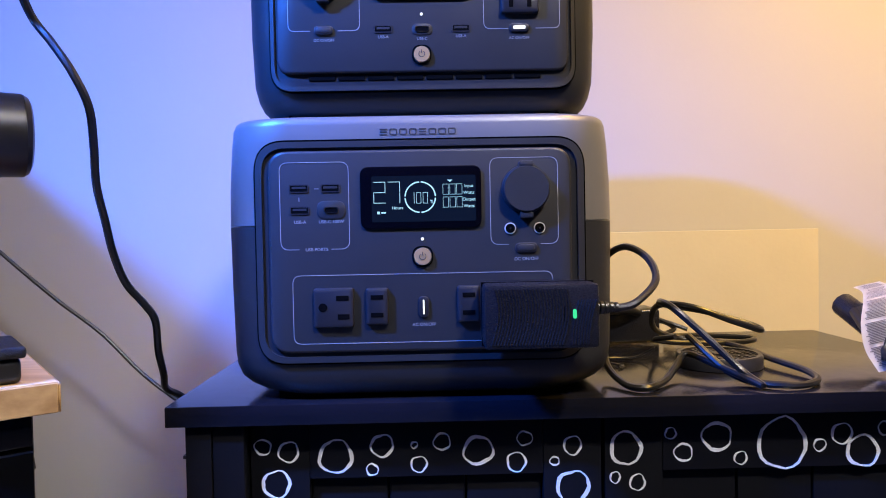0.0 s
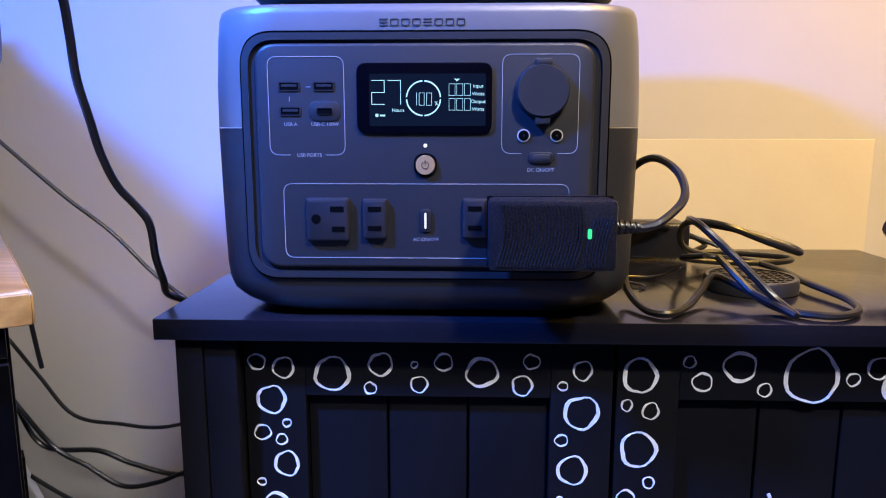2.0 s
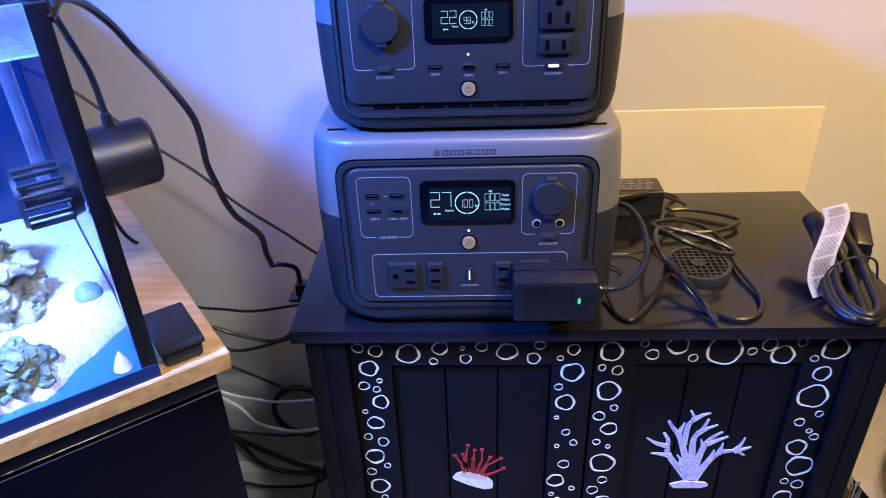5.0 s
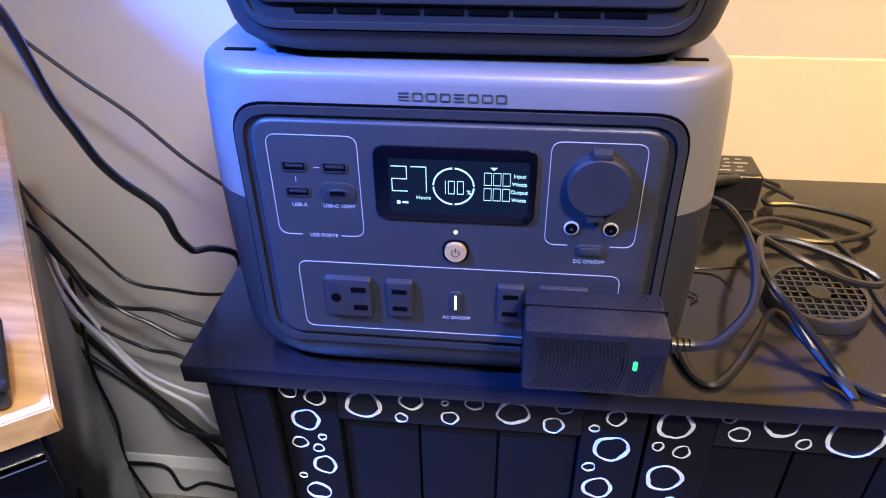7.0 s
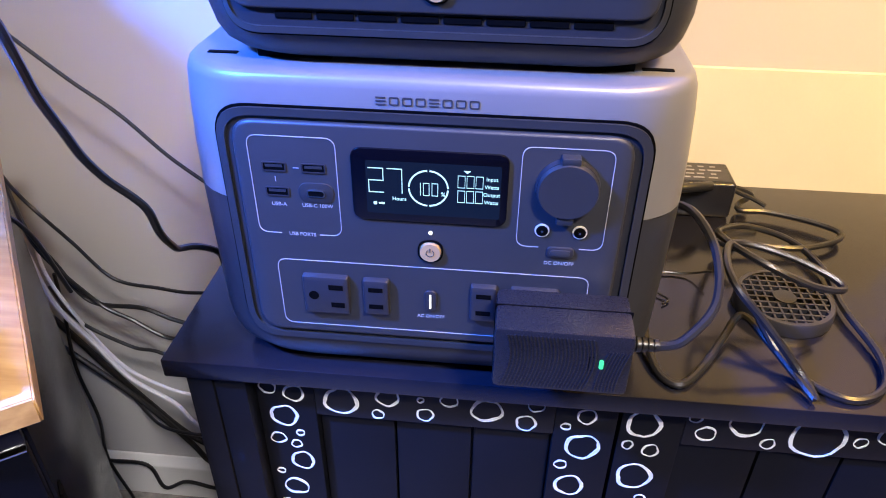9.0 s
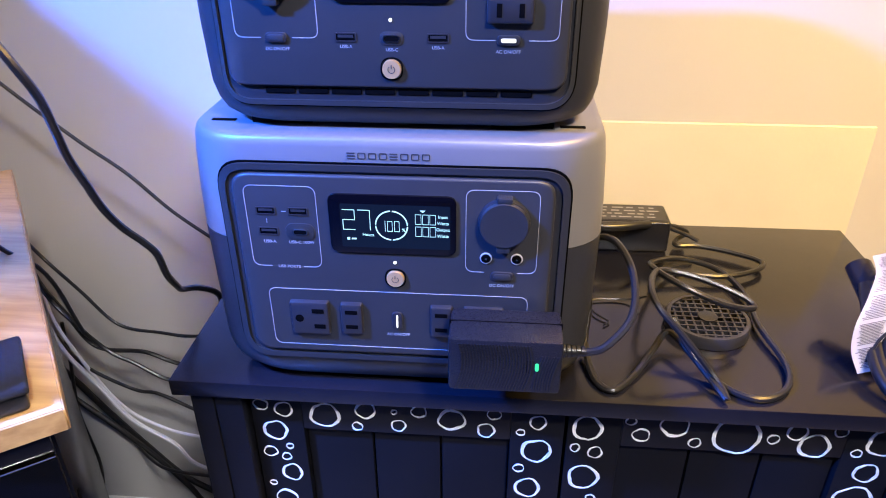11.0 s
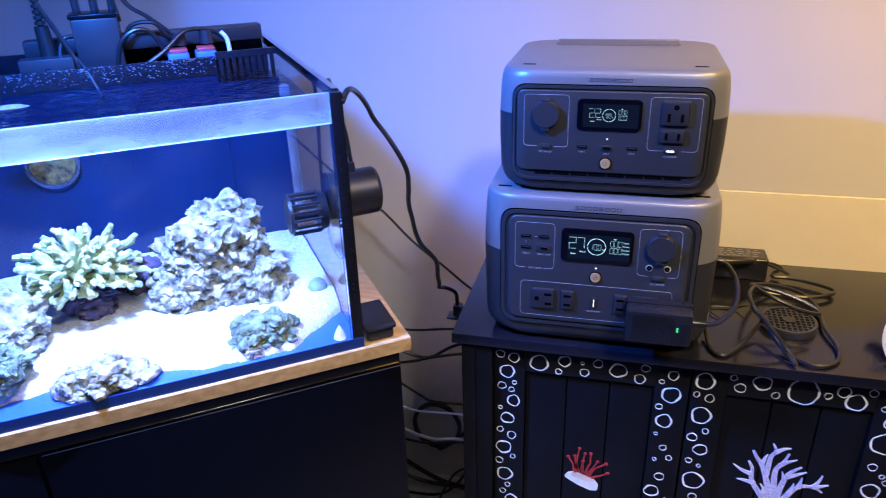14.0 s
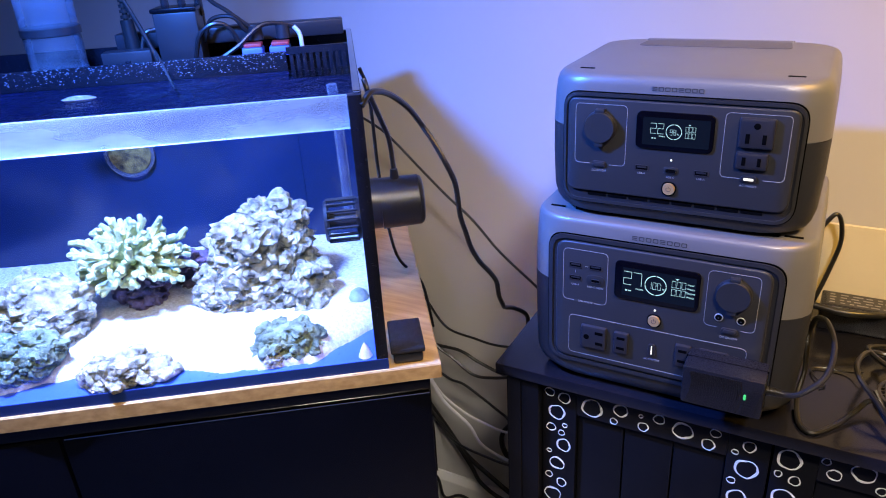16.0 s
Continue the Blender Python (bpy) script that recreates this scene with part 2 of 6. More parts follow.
def thing(name, loc, label, category, group="", kind=""):
    ob = new(name)
    ob.location = loc
    ob.empty_display_size = 0.02
    BASE[ob.name] = Vector(loc)
    return tagged(ob, label, category, group, kind)


def part(name, bm, material, parent=None, label="", m=None, smooth=True, mesh=None):
    """Links a bmesh, built in world places (or in the frame m), as one mesh object under a thing or a part."""
    if m is not None:
        bm.transform(m)
    base = BASE[parent.name] if parent else Vector((0, 0, 0))
    bmesh.ops.translate(bm, verts=bm.verts, vec=-base)
    bmesh.ops.recalc_face_normals(bm, faces=bm.faces)
    me = bpy.data.meshes.new(name)
    bm.to_mesh(me)
    bm.free()
    me.materials.append(material)
    if smooth:
        me.polygons.foreach_set("use_smooth", [True] * len(me.polygons))
        me.set_sharp_from_angle(angle=radians(38))
    ob = new(name, me)
    if parent:
        ob.parent = parent
    BASE[ob.name] = base
    return tagged(ob, label)


def solo(name, bm, material, label, category, group="", kind="", m=None, smooth=True):
    return tagged(part(name, bm, material, None, "", m, smooth), label, category, group, kind)


def box(lo, hi, bevel=0.0, seg=2, bm=None):
    b = bmesh.new()
    bmesh.ops.create_cube(b, size=1)
    lo, hi = Vector(lo), Vector(hi)
    for v in b.verts:
        v.co = [lo[i] + (v.co[i] + 0.5) * (hi[i] - lo[i]) for i in range(3)]
    if bevel:
        bmesh.ops.bevel(b, geom=b.edges[:], offset=bevel, segments=seg, profile=0.6, affect="EDGES")
    return join(bm, b)


def join(bm, b):
    if bm is None:
        return b
    me = bpy.data.meshes.new("tmp")
    b.to_mesh(me)
    b.free()
    bm.from_mesh(me)
    bpy.data.meshes.remove(me)
    return bm


def round_poly(points, radii, n=6):
    """The outline of a polygon with filleted corners."""
    out = []
    k = len(points)
    for i in range(k):
        p, a, b = Vector(points[i]), Vector(points[i - 1]), Vector(points[(i + 1) % k])
        u, v = (a - p).normalized(), (b - p).normalized()
        half = math.acos(max(-1, min(1, u.dot(v)))) / 2
        r = radii[i]
        if r <= 0 or half > 1.55:
            out.append(p)
            continue
        d = min(r / math.tan(half), 0.48 * (a - p).length, 0.48 * (b - p).length)
        for j in range(n + 1):
            s = j / n
            out.append((p + u * d) * (1 - s) ** 2 + p * 2 * s * (1 - s) + (p + v * d) * s ** 2)
    return out


def rrect(cx, cz, w, h, r, n=6):
    pts = [(cx - w / 2, cz - h / 2), (cx + w / 2, cz - h / 2), (cx + w / 2, cz + h / 2), (cx - w / 2, cz + h / 2)]
    return round_poly(pts, [r] * 4, n)


def slab(outline, y0, y1, bevel=0.0, bm=None, seg=2):
    """An upright plate: an outline in x and z, from y0 (front) to y1; the front edge may be bevelled."""
    b = bmesh.new()
    c = Vector((sum(p[0] for p in outline) / len(outline), sum(p[1] for p in outline) / len(outline)))
    steps = [(y1, 0.0)]
    if bevel:
        for i in range(seg + 1):
            a = i / seg * math.pi / 2
            steps.append((y0 + bevel * (1 - math.sin(a)), bevel * (1 - math.cos(a))))
    else:
        steps.append((y0, 0.0))
    size = Vector((max(abs(p[0] - c.x) for p in outline), max(abs(p[1] - c.y) for p in outline)))
    rings = []
    for y, ins in steps:
        rings.append([b.verts.new((c.x + (p[0] - c.x) * (1 - ins / size.x), y, c.y + (p[1] - c.y) * (1 - ins / size.y))) for p in outline])
    n = len(outline)
    for r0, r1 in zip(rings, rings[1:]):
        for i in range(n):
            b.faces.new((r0[i], r0[(i + 1) % n], r1[(i + 1) % n], r1[i]))
    b.faces.new(rings[0][::-1])
    b.faces.new(rings[-1])
    return join(bm, b)


def band(outer, inner, y0, y1, bm=None):
    """A flat frame between two outlines of equal count."""
    b = bmesh.new()
    n = len(outer)
    rows = [[b.verts.new((p[0], y, p[1])) for p in o] for o, y in ((outer, y1), (outer, y0), (inner, y0), (inner, y1))]
    for k in range(4):
        r0, r1 = rows[k], rows[(k + 1) % 4]
        for i in range(n):
            b.faces.new((r0[i], r0[(i + 1) % n], r1[(i + 1) % n], r1[i]))
    return join(bm, b)


def rod(p0, p1, r0, r1=None, seg=16, bm=None, cap=True):
    b = bmesh.new()
    p0, p1 = Vector(p0), Vector(p1)
    bmesh.ops.create_cone(b, cap_ends=cap, segments=seg, radius1=r0, radius2=r0 if r1 is None else r1, depth=(p1 - p0).length)
    q = (p1 - p0).to_track_quat("Z", "Y").to_matrix().to_4x4()
    b.transform(Matrix.Translation((p0 + p1) / 2) @ q)
    return join(bm, b)


def smooth_path(pts, n=8):
    pts = [Vector(p) for p in pts]
    ext = [pts[0] * 2 - pts[1]] + pts + [pts[-1] * 2 - pts[-2]]
    out = []
    for i in range(1, len(ext) - 2):
        a, b, c, d = ext[i - 1:i + 3]
        for j in range(n):
            t = j / n
            out.append(0.5 * (2 * b + (c - a) * t + (2 * a - 5 * b + 4 * c - d) * t * t + (3 * b - a - 3 * c + d) * t ** 3))
    out.append(pts[-1])
    return out


def tube(pts, r, seg=8, n=8, bm=None, taper=None):
    """A round cable along a smooth line."""
    b = bmesh.new()
    path = smooth_path(pts, n) if n else [Vector(p) for p in pts]
    ring0, side = None, None
    for i, p in enumerate(path):
        d = (path[min(i + 1, len(path) - 1)] - path[max(i - 1, 0)]).normalized()
        if side is None:
            side = d.orthogonal().normalized()
        side = (side - d * side.dot(d)).normalized()
        up = d.cross(side)
        rr = r if taper is None else r + (taper - r) * i / (len(path) - 1)
        ring = [b.verts.new(p + (side * math.cos(a) + up * math.sin(a)) * rr) for a in (2 * math.pi * k / seg for k in range(seg))]
        if ring0:
            for k in range(seg):
                b.faces.new((ring0[k], ring0[(k + 1) % seg], ring[(k + 1) % seg], ring[k]))
        else:
            b.faces.new(ring[::-1])
        ring0 = ring
    b.faces.new(ring0)
    return join(bm, b)


def lathe(profile, centre, seg=40, bm=None):
    """A turned form round a vertical axis; profile: (radius, height) pairs."""
    b = bmesh.new()
    cx, cy, cz = centre
    rows = []
    for r, z in profile:
        rows.append([b.verts.new((cx + r * math.cos(a), cy + r * math.sin(a), cz + z)) for a in (2 * math.pi * k / seg for k in range(seg))])
    for r0, r1 in zip(rows, rows[1:]):
        for k in range(seg):
            b.faces.new((r0[k], r0[(k + 1) % seg], r1[(k + 1) % seg], r1[k]))
    b.faces.new(rows[0][::-1])
    b.faces.new(rows[-1])
    return join(bm, b)


def lettering(name, string, x, y, z, size, material, parent, m=None):
    """Upright raised lettering, centred at x and z, that faces -y."""
    cu = bpy.data.curves.new(name, "FONT")
    cu.body, cu.size, cu.align_x, cu.align_y, cu.extrude = string, size, "CENTER", "CENTER", 0.00012
    ob = new(name, cu)
    me = bpy.data.meshes.new_from_object(ob.evaluated_get(bpy.context.evaluated_depsgraph_get()))
    bpy.data.objects.remove(ob)
    b = bmesh.new()
    b.from_mesh(me)
    bpy.data.meshes.remove(me)
    b.transform(pose(x, y, z, 90, 0, 0))
    return part(name, b, material, parent, m=m, smooth=False)


SEGMENTS = {"0": "abcdef", "1": "bc", "2": "abged", "3": "abgcd", "7": "abc", "8": "abcdefg", "9": "abcfgd"}


def digit(ch, x, y, z, w, h, t, bm):
    """One seven-bar digit, lower left corner at x and z."""
    bars = {"a": (0, h - t, w, t), "d": (0, 0, w, t), "g": (0, h / 2 - t / 2, w, t), "f": (0, h / 2, t, h / 2), "b": (w - t, h / 2, t, h / 2), "e": (0, 0, t, h / 2), "c": (w - t, 0, t, h / 2)}
    for s in SEGMENTS[ch]:
        bx, bz, bw, bh = bars[s]
        g = t * 0.25
        bm = box((x + bx + g, y - 0.0003, z + bz + g), (x + bx + bw - g, y, z + bz + bh - g), bm=bm)
    return bm


# ---- the room ----
FLOOR_Z, CEIL_Z, WALL_Y = 0.0, 2.44, 0.98


def setting(name, lo, hi, material, label):
    return solo(name, box(lo, hi), material, label, name.split("_")[0], kind="structure", smooth=False)


setting("wall_north", (-2.2, WALL_Y, FLOOR_Z), (2.6, WALL_Y + 0.12, CEIL_Z), WALL, "smooth off-white painted wall lit blue and warm")
setting("wall_south", (-2.2, -2.72, FLOOR_Z), (2.6, -2.6, CEIL_Z), WALL_GREY, "unseen plain wall, darkened to keep bounced light low")
setting("wall_west", (-2.32, -2.72, FLOOR_Z), (-2.2, WALL_Y + 0.12, CEIL_Z), WALL_GREY, "unseen plain wall, darkened to keep bounced light low")
setting("wall_east", (2.6, -2.72, FLOOR_Z), (2.72, WALL_Y + 0.12, CEIL_Z), WALL_GREY, "unseen plain wall, darkened to keep bounced light low")
setting("floor", (-2.32, -2.72, FLOOR_Z - 0.1), (2.72, WALL_Y + 0.12, FLOOR_Z), FLOOR, "brown-grey carpeted floor")
setting("ceiling", (-2.32, -2.72, CEIL_Z), (2.72, WALL_Y + 0.12, CEIL_Z + 0.1), CEIL, "plain matt white ceiling")
bb = slab(round_poly([(0, 0), (0.014, 0), (0.014, 0.078), (0.004, 0.095), (0, 0.095)], [0, 0, 0.01, 0.006, 0], 4), -2.19, 2.59)
solo("baseboard", bb, TRIM, "white painted baseboard along the wall", "baseboard", kind="structure", m=Matrix.Translation((0, WALL_Y, FLOOR_Z)) @ Matrix.Rotation(radians(90), 4, "Z") @ Matrix.Diagonal((-1, 1, 1, 1)))

# Made-up shade and cord around the added warm lamp.
spot = thing("added_pendant_lamp", (0.84, 0.30, 2.11), "added pendant lamp, unseen, around the warm wall light", "lamp")
sm = look((0.84, 0.30, 2.105), ADDED_PENDANT[1])
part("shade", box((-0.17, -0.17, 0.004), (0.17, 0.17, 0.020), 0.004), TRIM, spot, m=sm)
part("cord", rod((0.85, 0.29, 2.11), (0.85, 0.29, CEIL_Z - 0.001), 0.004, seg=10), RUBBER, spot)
# Made-up trim ring for the added downlight.
ring = thing("added_downlight", (0.60, -0.60, CEIL_Z), "trim ring of the added, unseen downlight", "lamp")
part("trim_ring", lathe([(0.125, -0.012), (0.150, -0.012), (0.152, -0.001), (0.125, -0.001)], (0.60, -0.60, CEIL_Z), 36), TRIM, ring)

# Made-up housing and glowing panel for the added overhead fill.
lamp = thing("added_ceiling_lamp", (0.0, -0.15, CEIL_Z), "added ceiling lamp, unseen, with a frosted panel", "lamp")
part("housing", box((-0.32, -0.37, 2.366), (0.32, 0.07, CEIL_Z - 0.001), 0.01), TRIM, lamp)
part("diffuser", box((-0.30, -0.35, 2.352), (0.30, 0.05, 2.3655), 0.004), LAMP_GLOW, lamp, "glowing warm panel of the added lamp")

# ---- black cabinet with painted doors ----
solo("back_board", box((-0.170, 0.7945, 0.0), (0.438, 0.8005, 0.913), 0.0008), BOARD, "pale cream board standing behind the black cabinet", "board")
CX0, CX1, CY0, CY1, CTOP = -0.180, 0.431, 0.500, 0.793, 0.800
cab = thing("storage_cabinet", (0.126, 0.65, FLOOR_Z), "black painted wooden cabinet with sea paintings on its two doors", "cabinet")
part("cabinet_top", box((CX0, CY0, CTOP - 0.0145), (CX1, CY1, CTOP), 0.0012), BLACK_TOP, cab)
part("side_panel", box((CX0 + 0.012, CY0 + 0.005, FLOOR_Z), (CX0 + 0.030, CY1 - 0.008, CTOP - 0.0147), 0.001), BLACK_PAINT, cab)
part("side_panel", box((CX1 - 0.030, CY0 + 0.005, FLOOR_Z), (CX1 - 0.012, CY1 - 0.008, CTOP - 0.0147), 0.001), BLACK_PAINT, cab)
part("back_panel", box((CX0 + 0.031, CY1 - 0.015, FLOOR_Z + 0.03), (CX1 - 0.031, CY1 - 0.009, CTOP - 0.0147)), BLACK_PAINT, cab)
part("corner_post", box((CX0 + 0.0305, CY0 + 0.006, FLOOR_Z), (-0.1275, CY0 + 0.030, CTOP - 0.0147), 0.0015), BLACK_PAINT, cab)
part("corner_post", box((0.3815, CY0 + 0.006, FLOOR_Z), (CX1 - 0.0305, CY0 + 0.030, CTOP - 0.0147), 0.0015), BLACK_PAINT, cab)
part("plinth", box((-0.127, CY0 + 0.014, FLOOR_Z + 0.01), (0.381, CY0 + 0.030, FLOOR_Z + 0.075), 0.0015), BLACK_PAINT, cab)
# Black strip that paints the shade between door tops and cabinet top.
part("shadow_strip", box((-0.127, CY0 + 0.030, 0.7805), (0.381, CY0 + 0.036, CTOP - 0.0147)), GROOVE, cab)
DOOR_Y, DZ0, DZ1 = 0.517, FLOOR_Z + 0.08, 0.7815


def bubble(x, z, r, rng, parent):
    """A hand-painted white ring with an uneven brush line."""
    b = bmesh.new()
    x += 0.0028 * max(0.0, min(1.0, (x + 0.06) / 0.09))
    n = 22
    th = max(0.0010, min(0.0020, r * 0.17))
    ph, ph2 = rng.uniform(0, 6.28), rng.uniform(0, 6.28)
    sq = rng.uniform(0.93, 1.06)
    rows = []
    y0, y1 = DOOR_Y - 0.0005, DOOR_Y + 0.0004
    for k in range(n):
        a = 2 * math.pi * k / n
        wob = 1 + 0.035 * math.sin(3 * a + ph) + 0.03 * math.sin(5 * a + ph2) + rng.uniform(-0.018, 0.018)
        w = th * (1 + 0.42 * math.sin(2 * a + ph2) + rng.uniform(-0.18, 0.18))
        row = []
        for rr, yy in ((r * wob, y1), (r * wob, y0), (r * wob - w, y0), (r * wob - w, y1)):
            row.append(b.verts.new((x + rr * math.cos(a), yy, z + rr * sq * math.sin(a))))
        rows.append(row)
    for k in range(n):
        r0, r1 = rows[k], rows[(k + 1) % n]
        for j in range(3):
            b.faces.new((r0[j], r1[j], r1[j + 1], r0[j + 1]))
    part("painted_bubble", b, WHITE_PAINT, parent, smooth=False)


def door(x0, x1, label):
    d = part("door", box((x0, DOOR_Y + 0.016, DZ0), (x1, DOOR_Y + 0.020, DZ1)), BLACK_PAINT, cab, label)
    sw = 0.042
    part("stile", box((x0, DOOR_Y, DZ0), (x0 + sw, DOOR_Y + 0.016, DZ1), 0.0012), BLACK_PAINT, d)
    part("stile", box((x1 - sw, DOOR_Y, DZ0), (x1, DOOR_Y + 0.016, DZ1), 0.0012), BLACK_PAINT, d)
    part("rail", box((x0 + sw, DOOR_Y, 0.742), (x1 - sw, DOOR_Y + 0.016, DZ1), 0.0012), BLACK_PAINT, d)
    part("rail", box((x0 + sw, DOOR_Y, DZ0), (x1 - sw, DOOR_Y + 0.016, DZ0 + 0.045), 0.0012), BLACK_PAINT, d)
    w = (x1 - x0 - 2 * sw) / 3
    for i in range(3):
        part("board", box((x0 + sw + i * w + 0.0008, DOOR_Y + 0.006, DZ0 + 0.0455), (x0 + sw + (i + 1) * w - 0.0008, DOOR_Y + 0.0155, 0.7415), 0.0016), BLACK_PAINT, d)
    return d


door_a = door(-0.126, 0.1255, "black door with painted bubbles, anemone and old map")
door_b = door(0.128, 0.3800, "black door with painted bubbles, branching coral and fish")
rng = random.Random(2)
for x, z, r in [(-0.1171, 0.7659, 0.0064), (-0.0988, 0.7619, 0.0078), (-0.1079, 0.7389, 0.0107), (-0.115, 0.7149, 0.0062), (-0.1018, 0.7099, 0.0043), (-0.0978, 0.7219, 0.0033), (-0.0988, 0.6919, 0.0091), (-0.1171, 0.6779, 0.0034), (-0.1069, 0.6609, 0.0098), (-0.1171, 0.6399, 0.005), (-0.1008, 0.6319, 0.0065), (-0.112, 0.6089, 0.0111), (-0.0988, 0.5939, 0.0041), (-0.1181, 0.5839, 0.0057), (-0.11, 0.5599, 0.012), (-0.1059, 0.5399, 0.0042)]:
    bubble(x, z, r, rng, door_a)
for x, z, r in [(-0.113, 0.5269, 0.0048), (-0.0998, 0.5119, 0.0102), (-0.115, 0.4909, 0.0071), (-0.1008, 0.4719, 0.0094), (-0.1171, 0.4539, 0.0045), (-0.1221, 0.4399, 0.0045), (-0.1069, 0.4439, 0.0073)]:
    bubble(x, z, r, rng, door_a)
for x, z, r in [(-0.0653, 0.7579, 0.0129), (-0.0329, 0.7649, 0.0087), (-0.04, 0.7479, 0.0046), (-0.0106, 0.7649, 0.0027), (-0.0075, 0.7509, 0.0064), (0.0087, 0.7669, 0.0064), (0.034, 0.7599, 0.0114), (0.0675, 0.7679, 0.0059), (0.0614, 0.7509, 0.0074)]:
    bubble(x, z, r, rng, door_a)
for x, z, r in [(0.102, 0.7619, 0.0069), (0.0888, 0.7509, 0.0037), (0.102, 0.7319, 0.0126), (0.0888, 0.7119, 0.0047), (0.0969, 0.6899, 0.011), (0.0888, 0.6679, 0.0029), (0.0999, 0.6459, 0.0049), (0.0908, 0.6249, 0.003), (0.1091, 0.6299, 0.0045), (0.0999, 0.5959, 0.0066), (0.0918, 0.5689, 0.0104), (0.1111, 0.5559, 0.0037), (0.0878, 0.5459, 0.0032), (0.0949, 0.5359, 0.0042), (0.1081, 0.5119, 0.014), (0.0918, 0.4939, 0.0049)]:
    bubble(x, z, r, rng, door_a)
for x, z, r in [(0.1405, 0.7589, 0.012), (0.1324, 0.7379, 0.0042), (0.1486, 0.7339, 0.0061), (0.1415, 0.7059, 0.0129), (0.1496, 0.6819, 0.0044), (0.1344, 0.6699, 0.0068), (0.1466, 0.6509, 0.0094), (0.1344, 0.6309, 0.0045), (0.1476, 0.6239, 0.003), (0.1435, 0.5979, 0.0148), (0.1456, 0.5699, 0.0057), (0.1354, 0.5529, 0.0068), (0.1486, 0.5329, 0.0107), (0.1466, 0.4999, 0.0169)]:
    bubble(x, z, r, rng, door_b)
for x, z, r in [(0.1729, 0.7689, 0.0046), (0.182, 0.7549, 0.007), (0.2064, 0.7659, 0.0112), (0.2236, 0.7499, 0.0052), (0.254, 0.7599, 0.0184), (0.2814, 0.7579, 0.0048), (0.2976, 0.7659, 0.0081), (0.3129, 0.7529, 0.0125), (0.3291, 0.7689, 0.0053)]:
    bubble(x, z, r, rng, door_b)
for x, z, r in [(0.3636, 0.7599, 0.0142), (0.3453, 0.7479, 0.0044), (0.3575, 0.7279, 0.0099), (0.3554, 0.6969, 0.0166), (0.3676, 0.6719, 0.0046), (0.3494, 0.6599, 0.0057), (0.3625, 0.6469, 0.0036), (0.3696, 0.6379, 0.0052), (0.3544, 0.6219, 0.0116), (0.3636, 0.5929, 0.015), (0.3524, 0.5679, 0.0049), (0.3676, 0.5629, 0.0071), (0.3554, 0.5419, 0.0105), (0.3686, 0.5159, 0.0141), (0.3504, 0.4889, 0.0057), (0.3717, 0.4819, 0.008)]:
    bubble(x, z, r, rng, door_b)
for x, z, r in [(0.3646, 0.4579, 0.0163)]:
    bubble(x, z, r, rng, door_b)
PANEL_Y = DOOR_Y + 0.006


def painted(name, outline, material, parent, label="", lift=0.0004):
    return part(name, slab(outline, PANEL_Y - lift, PANEL_Y + 0.0004), material, parent, label, smooth=False)


def stroke(bm, pts, w0, w1, lift):
    """A flat brush stroke along a line in x and z."""
    path = [Vector((p[0], p[1])) for p in pts]
    left, right = [], []
    for i, p in enumerate(path):
        d = (path[min(i + 1, len(path) - 1)] - path[max(i - 1, 0)]).normalized()
        s = Vector((-d.y, d.x)) * (w0 + (w1 - w0) * i / (len(path) - 1)) / 2
        left.append(p + s), right.append(p - s)
    b = bmesh.new()
    rows = [[b.verts.new((q[0], PANEL_Y - lift, q[1])) for q in (l, r)] + [b.verts.new((q[0], PANEL_Y + 0.0003, q[1])) for q in (r, l)] for l, r in zip(left, right)]
    for r0, r1 in zip(rows, rows[1:]):
        for k in range(4):
            b.faces.new((r0[k], r0[(k + 1) % 4], r1[(k + 1) % 4], r1[k]))
    b.faces.new(rows[0]), b.faces.new(rows[-1])
    return join(bm, b)


# sea anemone: a white foot and red tentacles
painted("anemone_foot", round_poly([(-0.026, 0.566), (-0.020, 0.575), (-0.011, 0.578), (0.015, 0.570), (0.023, 0.560), (0.022, 0.548), (0.012, 0.547), (-0.006, 0.554)], [0.004] * 8, 3), WHITE_PAINT, door_a, "white painted foot of an anemone")
painted("anemone_cushion", round_poly([(-0.017, 0.572), (-0.011, 0.5775), (0.015, 0.5695), (0.018, 0.564), (0.004, 0.563), (-0.010, 0.567)], [0.003] * 6, 3), CREAM_PAINT, door_a, "cream painted cushion", lift=0.0006)
rng = random.Random(5)
tent, tips = None, None
for x0, z0, x1, z1 in ((-0.010, 0.576, -0.021, 0.603), (-0.007, 0.577, -0.006, 0.620), (-0.004, 0.577, -0.012, 0.606), (0.000, 0.575, 0.002, 0.612), (0.004, 0.574, 0.010, 0.613), (0.007, 0.573, 0.020, 0.601), (0.010, 0.571, 0.032, 0.599), (0.013, 0.570, 0.035, 0.583), (0.003, 0.574, 0.000, 0.598)):
    mid = (x0 * 0.55 + x1 * 0.45 + rng.uniform(-0.004, 0.004), (z0 + z1) / 2 + rng.uniform(-0.002, 0.003))
    tent = stroke(tent, [(x0, z0), ((x0 + mid[0]) / 2 - 0.001, (z0 + mid[1]) / 2), mid, (x1, z1)], 0.0036, 0.0017, 0.0009)
    tips = slab([(x1 + 0.0028 * math.cos(a) * rng.uniform(0.7, 1.1), z1 + 0.0022 * math.sin(a) * rng.uniform(0.7, 1.2)) for a in (k * 0.785 for k in range(8))], PANEL_Y - 0.0012, PANEL_Y, bm=tips)
part("anemone_tentacles", tent, RED_PAINT, door_a, "red painted tentacles", smooth=False)
part("tentacle_tips", tips, RED_PAINT, door_a, smooth=False)

